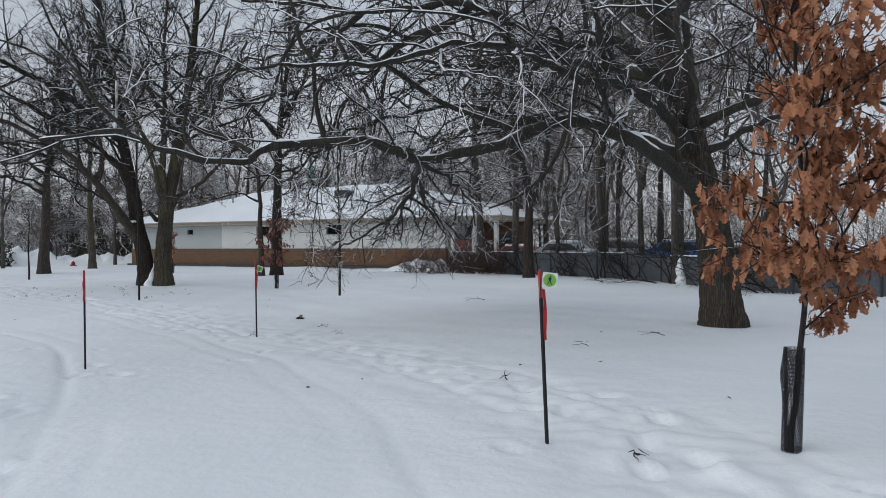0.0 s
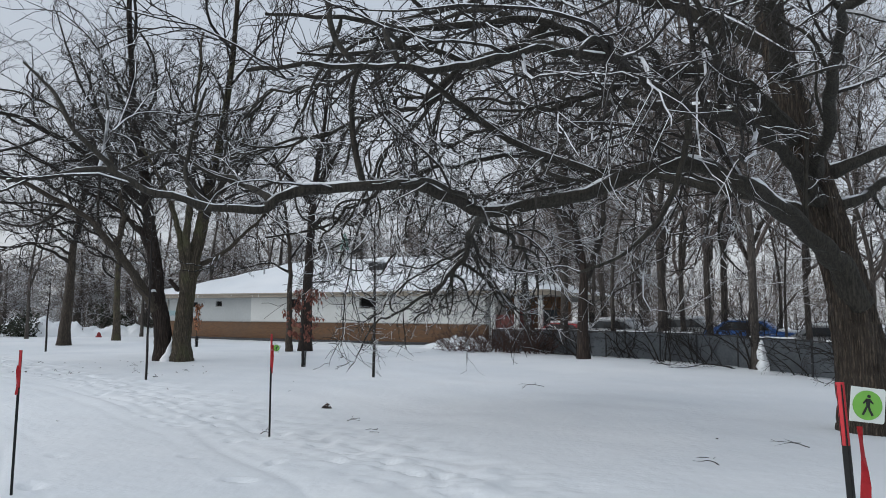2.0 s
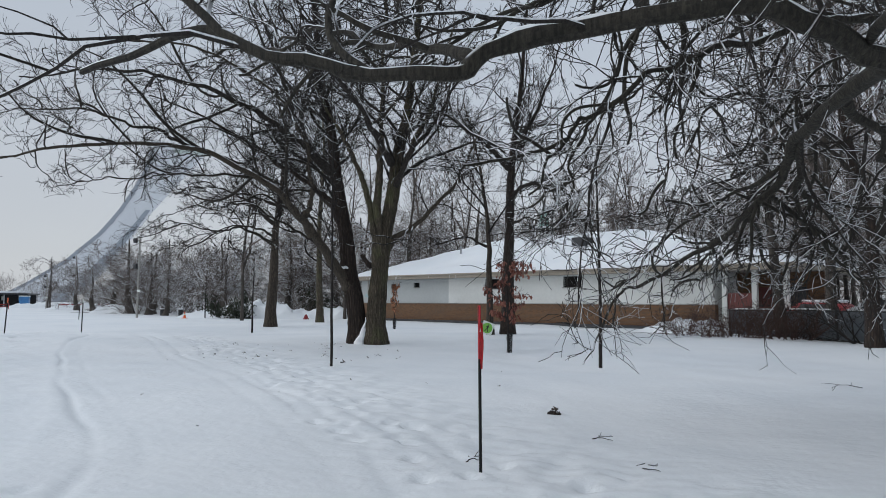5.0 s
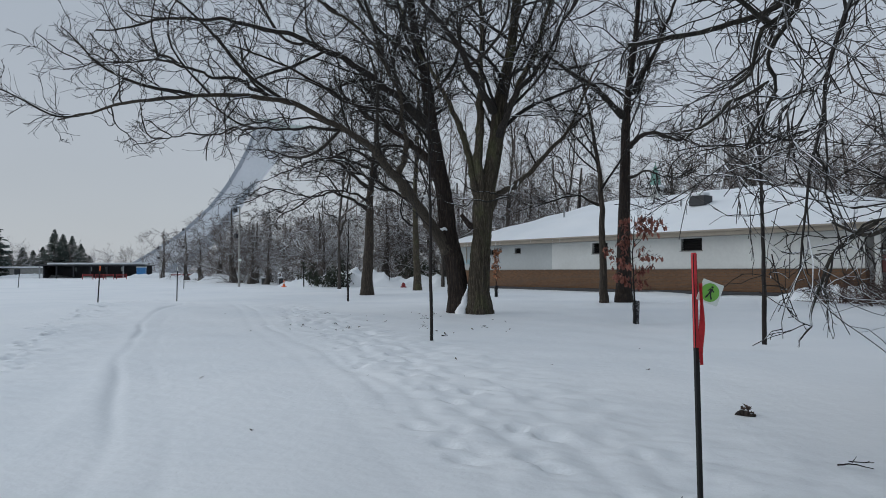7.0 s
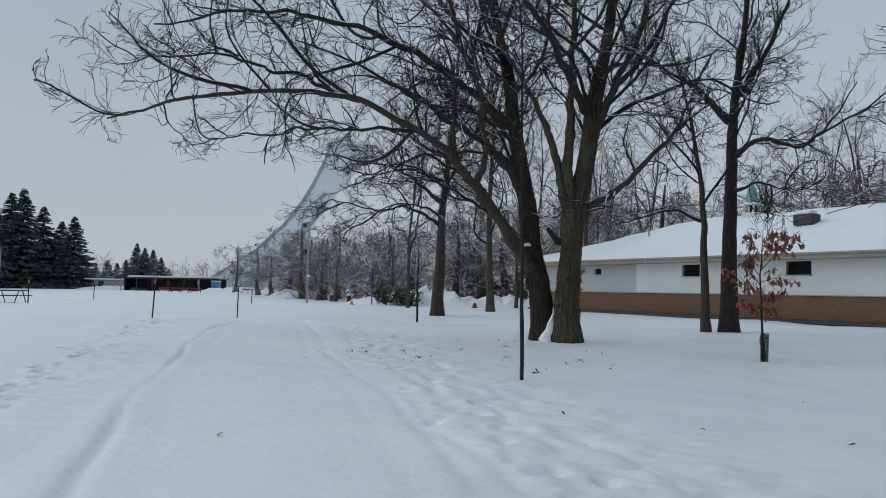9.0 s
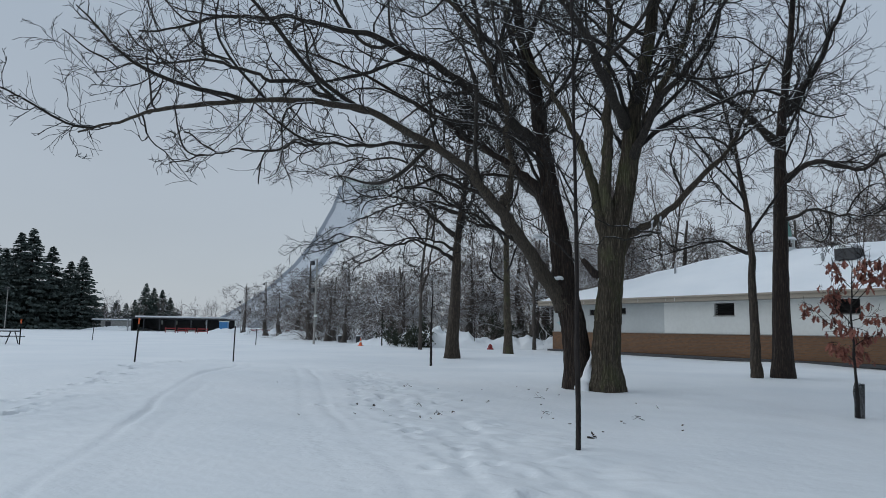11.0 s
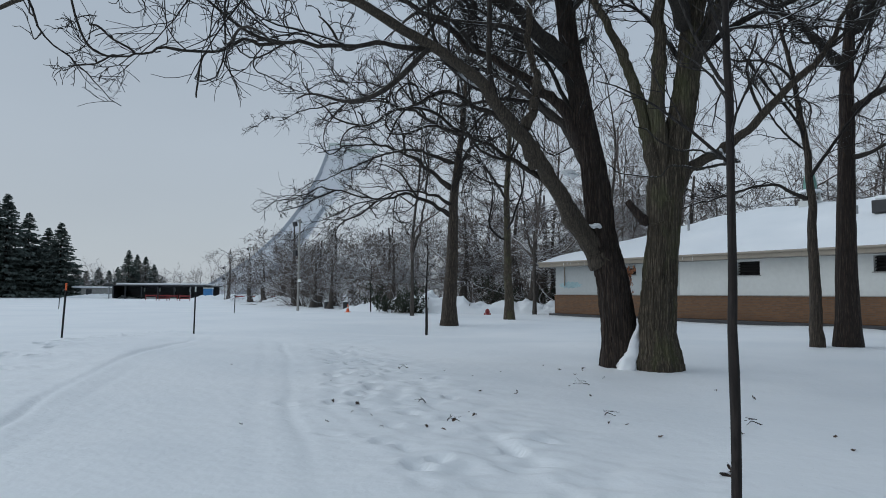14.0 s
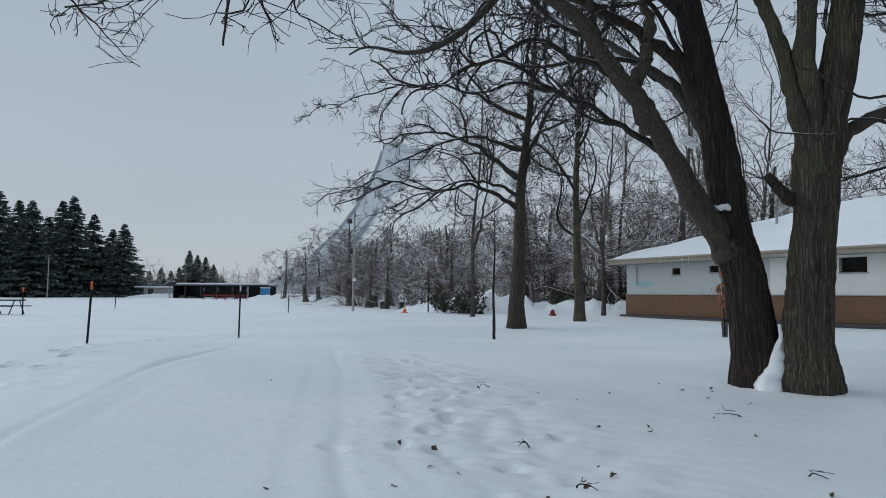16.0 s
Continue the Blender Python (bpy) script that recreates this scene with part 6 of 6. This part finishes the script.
lamp_post((-45.5, 55.9), 7.0, 1, "weathered wooden lamp post with floodlight")
lamp_post((-90.5, 92.9), 8.5, 1, "far wooden lamp post at the field")
lamp_post((-146.3, 80.5), 8.0, 2, "far lamp post with two floodlights before spruces")
lamp_post((-104, 100), 6.0, 1, "far lamp post among bare trees")

# the open pavilion
PAV = thing("pavilion", "long dark open pavilion with snow-covered flat roof", "pavilion", (-141.0, 103.2, 0.0), 36.2)
part("roof_slab", box((9.2, 4, 2.72), (21.5, 10, 0.25), bevel=0.04), DARK_METAL, PAV)
part("roof_snow", box((9.6, 4, 3.02), (17.6, 9.2, 0.40), bevel=0.12), SNOW_CAP, PAV, "snow on the roof", smooth=True)
part("back_wall", box((9.2, 8.6, 1.3), (20.4, 0.3, 2.6)), DARK_METAL, PAV)
part("end_wall", box((-0.9, 5.5, 1.3), (0.3, 6.0, 2.6)), DARK_METAL, PAV)
for k in range(7):
    part("post", box((-0.6 + k * 3.25, -0.5, 1.3), (0.22, 0.22, 2.6), bevel=0.02), STEEL if k in (0, 5) else DARK_METAL, PAV)
for k in range(5):
    part("notice", box((3.5 + k * 3.2, 8.4, 1.9), (0.35, 0.05, 0.9), bevel=0.01), SIGN_WHITE, PAV)
HUT = thing("hut", "low pale hut with snow-covered roof in the distance", "hut", (-155.7, 109.4, 0.0), 36.0)
part("walls", box((0, 0, 1.1), (6.0, 3.5, 2.2), bevel=0.03), CONCRETE, HUT)
part("roof", box((-0.6, 0, 2.4), (8.6, 4.6, 0.3), bevel=0.08), SNOW_CAP, HUT, "snow on the roof", smooth=True)
part("door", box((-1.4, -1.78, 1.0), (1.2, 0.06, 1.9), bevel=0.01), DARK_METAL, HUT)
TOI = thing("portable_toilet", "blue portable toilet beside the pavilion", "toilet", (-124.5, 113.6, 0.0), 36.0)
part("cabin", box((0, 0, 1.1), (1.7, 1.3, 2.2), bevel=0.06), BLUE, TOI)
part("roof", box((0, 0, 2.28), (1.85, 1.45, 0.18), bevel=0.07), SIGN_WHITE, TOI, smooth=True)
for k in range(2):
    part("door", box((-0.42 + 0.84 * k, -0.67, 1.05), (0.7, 0.05, 1.85), bevel=0.02), BLUE, TOI)


def barrier(at, rz, n, label):
    root = thing("barrier", label, "barrier", (*at, level(*at)), rz, "red field barriers")
    for k in range(n):
        x = k * 1.9
        part("board", box((x, 0, 0.78), (1.6, 0.05, 0.18), bevel=0.02), RED_PAINT, root)
        part("board", box((x, 0, 0.42), (1.6, 0.05, 0.14), bevel=0.02), RED_PAINT if k % 2 else SIGN_WHITE, root)
        for s in (-0.75, 0.75):
            part("leg", box((x + s, 0, 0.5), (0.08, 0.4, 0.9), bevel=0.01), RED_PAINT, root)


barrier((-103.4, 85.0), 58, 2, "row of red and white barriers in the snow")
barrier((-101.8, 87.6), 58, 2, "row of red and white barriers before the pavilion")
barrier((-98.5, 98.5), 50, 5, "long row of red barriers by bare trees")
barrier((-93.0, 101.5), 50, 3, "row of red barriers at the field")

TABLE = thing("picnic_table", "dark picnic table standing in deep snow", "table", (-52.4, 35.3, level(-52.4, 35.3)), 30)
part("tabletop", box((0, 0, 0.78), (1.9, 0.8, 0.06), bevel=0.01), DARK_METAL, TABLE)
part("snow_cover", box((0, 0, 0.84), (1.85, 0.75, 0.07), bevel=0.03), SNOW_CAP, TABLE, smooth=True)
for s in (-1, 1):
    part("bench", box((0, s * 0.72, 0.46), (1.9, 0.28, 0.05), bevel=0.01), DARK_METAL, TABLE)
    for e in (-0.7, 0.7):
        part("leg", rod((e, s * 0.6, 0.0), (e, s * 0.2, 0.76), 0.03), DARK_METAL, TABLE)

HYD = thing("fire_hydrant", "red fire hydrant half sunk in snow", "hydrant", (-29.94, 57.3, level(-29.94, 57.3) - 0.36))
hyd = rod((0, 0, -0.1), (0, 0, 0.5), 0.14, sides=14)
rod((0, 0, 0.5), (0, 0, 0.62), 0.17, 0.15, 14, bm=hyd)
rod((0, 0, 0.62), (0, 0, 0.76), 0.15, 0.05, 14, bm=hyd)
part("barrel", hyd, RED_PAINT, HYD, smooth=True)
for s in (-1, 1):
    part("outlet", rod((0, 0, 0.4), (s * 0.24, 0, 0.4), 0.06), RED_PAINT, HYD)
CONE = thing("traffic_cone", "orange traffic cone on the snow", "cone", (-39.4, 54.4, level(-39.4, 54.4)))
part("body", rod((0, 0, 0), (0, 0, 0.55), 0.13, 0.025, 16), ORANGE, CONE)
part("base", box((0, 0, 0.02), (0.32, 0.32, 0.05), bevel=0.01), ORANGE, CONE)
part("band", rod((0, 0, 0.27), (0, 0, 0.38), 0.083, 0.062, 16), SIGN_WHITE, CONE)
for k, (x, y) in enumerate(((-48.8, 63.0), (-46.2, 62.4))):
    BIN = thing("litter_bin", "dark litter bin with snow on its lid", "bin", (x, y, level(x, y)), group="litter bins")
    part("drum", rod((0, 0, -0.05), (0, 0, 0.6), 0.2, 0.21, 16), DARK_METAL, BIN)
    part("lid", rod((0, 0, 0.6), (0, 0, 0.7), 0.24, 0.18, 16), SNOW_CAP, BIN)

# spruces across the field
rngc = np.random.default_rng(21)
SPRUCES = [conifer("spruce_tree", "tall dark spruce at the edge of the field", (0, 0, 0), 500 + k, 21.0, 5.4, "spruces across the field") for k in range(3)]
FIRS = []
for turn, rise, dist in ((68.5, 6.63, 172), (67.3, 6.05, 180), (66.5, 6.11, 170), (65.5, 5.1, 186), (64.6, 6.2, 182), (63.9, 6.57, 174), (62.55, 5.42, 180), (61.3, 4.4, 186), (60.5, 4.82, 176), (70.3, 6.4, 176), (71.8, 6.0, 184), (73.2, 6.7, 172), (74.9, 6.2, 182), (76.6, 6.5, 174), (78.2, 6.0, 180),
                         (59.4, 1.9, 236), (58.7, 1.5, 250), (57.9, 1.75, 244), (57.2, 1.55, 250), (56.6, 1.8, 240), (55.9, 3.05, 232), (55.3, 2.75, 238), (54.7, 2.6, 232), (54.1, 2.05, 236), (53.5, 1.2, 240)):
    a = radians(turn)
    FIRS.append((-9.9 - dist * math.sin(a), 18 + dist * math.cos(a), (1.3 + dist * math.tan(radians(rise))) / 21.0, 1.0 if dist < 200 else 0.8))
for k, (x, y, s, broad) in enumerate(FIRS):
    m = pose(x, y, 0, 0, 0, rngc.uniform(0, 360))
    ob = SPRUCES[k] if k < 3 else copy_thing(SPRUCES[k % 3], m)
    ob.matrix_world = m
    w = 1.35 * broad * (0.35 + 0.65 * s)
    ob.scale = (w, w, s * 1.05)

# evergreen shrubs and brush behind the trees
for k, (x, y, sx, sz) in enumerate(((-36.9, 56.2, 2.6, 2.0), (-33.0, 66.0, 2.2, 2.6), (-25.0, 67.0, 2.6, 3.2), (-29.5, 66.5, 2.0, 2.2))):
    brush("evergreen_shrub", "dense dark evergreen shrub in the snow", (x, y, level(x, y) - 0.05), 400 + k, (sx, sx, sz), 26, TWIG_FAR, twigs=(6, 4), group="evergreen shrubs", leaves=(CEDAR, 5200, 0.16, 0.045))
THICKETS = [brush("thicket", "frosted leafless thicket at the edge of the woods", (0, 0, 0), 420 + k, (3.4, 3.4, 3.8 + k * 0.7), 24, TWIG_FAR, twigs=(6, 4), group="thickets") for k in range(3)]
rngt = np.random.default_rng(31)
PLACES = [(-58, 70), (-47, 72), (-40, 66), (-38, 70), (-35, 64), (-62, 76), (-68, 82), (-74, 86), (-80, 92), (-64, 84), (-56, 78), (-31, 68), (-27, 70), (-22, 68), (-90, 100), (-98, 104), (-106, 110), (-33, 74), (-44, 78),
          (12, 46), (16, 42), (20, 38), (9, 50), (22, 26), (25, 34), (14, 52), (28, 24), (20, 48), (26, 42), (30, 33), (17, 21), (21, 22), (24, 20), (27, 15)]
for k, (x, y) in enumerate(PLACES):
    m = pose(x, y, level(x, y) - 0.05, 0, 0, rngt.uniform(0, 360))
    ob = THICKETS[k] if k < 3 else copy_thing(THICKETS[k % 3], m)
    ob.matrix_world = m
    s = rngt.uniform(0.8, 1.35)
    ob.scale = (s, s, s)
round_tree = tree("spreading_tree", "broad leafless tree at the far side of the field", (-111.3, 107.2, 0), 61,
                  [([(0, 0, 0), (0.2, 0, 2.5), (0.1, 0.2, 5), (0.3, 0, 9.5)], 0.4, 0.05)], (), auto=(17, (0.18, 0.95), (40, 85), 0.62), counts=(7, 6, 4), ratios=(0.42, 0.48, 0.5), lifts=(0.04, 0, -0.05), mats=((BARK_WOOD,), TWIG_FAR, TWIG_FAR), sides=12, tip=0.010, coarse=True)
rngr = np.random.default_rng(66)
GROVE = [(-86, 89, 0.7), (-79, 85, 0.75), (-73, 82.5, 0.85), (-66, 79, 0.9), (-58.5, 75.2, 0.95), (-60, 71, 0.85), (-47, 70, 0.9), (-39, 75, 1.1), (-33.5, 69, 1.05), (-27, 80, 1.15), (-52, 82, 0.95), (-21, 76, 1.2),
         (-53, 66, 0.62), (-50, 73, 0.8), (-44, 66, 0.75), (-41.5, 62.5, 0.6), (-37, 66.5, 0.8), (-43, 80, 1.0), (-35, 78, 1.1), (-63, 78, 0.75), (-69, 85, 0.7), (-30, 64.5, 0.85), (-26, 70, 1.0), (-56, 70, 0.7), (-48, 62.5, 0.5), (-77, 92, 0.75),
         (-11.5, 73.9, 1.15), (-4.8, 69.6, 1.1), (2.9, 67.0, 1.2), (7.4, 62.6, 1.1), (13.7, 61.8, 1.2), (1.9, 74.1, 1.25), (-4.5, 79.4, 1.25)]
for rx, ry, rs in GROVE:
    copy_thing(round_tree, pose(rx, ry, 0, 0, 0, rngr.uniform(0, 360))).scale = (rs * 1.4, rs * 1.4, rs * rngr.uniform(0.85, 1.1))

# woods in the distance, beyond counting
rngd = np.random.default_rng(55)
n = 700
az = np.concatenate([rngd.uniform(-43, 75, 500), rngd.uniform(-62, -43, 80), rngd.uniform(75, 290, 120)])
dist = rngd.uniform(85, 170, n)
dist[500:580] = rngd.uniform(190, 300, 80)
bx, by = -4 + dist * np.sin(np.radians(az)), 10 + dist * np.cos(np.radians(az))
h = rngd.uniform(9, 15, n)
h[az < -22] *= 0.58
h[az > 20] *= 0.8
f = np.linspace(0, 1, 5)[None, :]
P = np.stack([bx[:, None] + rngd.normal(0, 0.8, n)[:, None] * f, by[:, None] + rngd.normal(0, 0.8, n)[:, None] * f, h[:, None] * f - 0.3], -1)
R = np.linspace(0.10, 0.02, 5)[None] * rngd.uniform(0.5, 1.1, n)[:, None]
B, BR = sprout(rngd, P, R, 13, (0.04, 0.98), (30, 80), 0.48, 3, 0.25, 0.08, 0.018)
C, CR = sprout(rngd, B, BR, 6, (0.15, 0.98), (30, 75), 0.5, 2, 0.25, 0.02, 0.016)
v, q = joined([tube_mesh(P, R, 4), tube_mesh(B, BR, 3), tube_mesh(C, CR, 3)])
far_woods = new("far_woods", fast_mesh("far_woods", v, q, False))
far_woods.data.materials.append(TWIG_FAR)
tagged(far_woods, "distant leafless woods around the park", "woods", kind="stuff")

# the leaning tower far beyond the trees
TWR = thing("leaning_tower", "huge pale leaning concrete tower far beyond the trees", "tower", (0, 0, 0))
along = Vector((-0.760, -0.649, 0))
away = Vector((-0.649, 0.760, 0))
top_at = Vector((-512.5, 606.8, 0))


def tower_skin(edges, depth, mat, name):
    bm = bmesh.new()
    rows = []
    for z, a, b in edges:
        row = []
        for s, dd in ((a, 0), (b, 0), (b, depth), (a, depth)):
            row.append(bm.verts.new(top_at + along * s + away * dd + Vector((0, 0, z))))
        rows.append(row)
    for r0, r1 in zip(rows[:-1], rows[1:]):
        for i in range(4):
            bm.faces.new((r0[i], r0[(i + 1) % 4], r1[(i + 1) % 4], r1[i]))
    bm.faces.new(rows[-1])
    return part(name, bm, mat, TWR)


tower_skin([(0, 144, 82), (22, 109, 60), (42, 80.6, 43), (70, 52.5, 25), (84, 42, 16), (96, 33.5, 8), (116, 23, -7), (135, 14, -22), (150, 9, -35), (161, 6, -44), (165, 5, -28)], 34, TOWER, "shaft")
# thin strip over the shaft; its darker colour paints in the flank's shade
tower_skin([(0, 104, 84), (28, 68, 55), (54, 44, 36), (76, 27, 20.5), (96, 13, 8.5)], -1.5, TOWER_DARK, "painted_shade_flank")
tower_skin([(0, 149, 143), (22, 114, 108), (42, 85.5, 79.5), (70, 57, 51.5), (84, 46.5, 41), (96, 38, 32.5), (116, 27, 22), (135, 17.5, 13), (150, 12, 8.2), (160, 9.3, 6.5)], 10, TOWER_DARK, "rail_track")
tower_skin([(165.2, 7, -22), (168.5, 6, -15)], 34, TOWER_TOP, "top_deck")
tower_skin([(158.5, -14, -46), (162.5, -12, -47)], -1.2, TOWER_TOP, "top_deck")
for k in range(6):
    s = 4 - k * 7
    part("mast", rod(tuple(top_at + along * s + away * 8 + Vector((0, 0, 163))), tuple(top_at + along * s + away * 8 + Vector((0, 0, 170 + 2 * (k % 3)))), 0.4), TOWER_DARK, TWR)
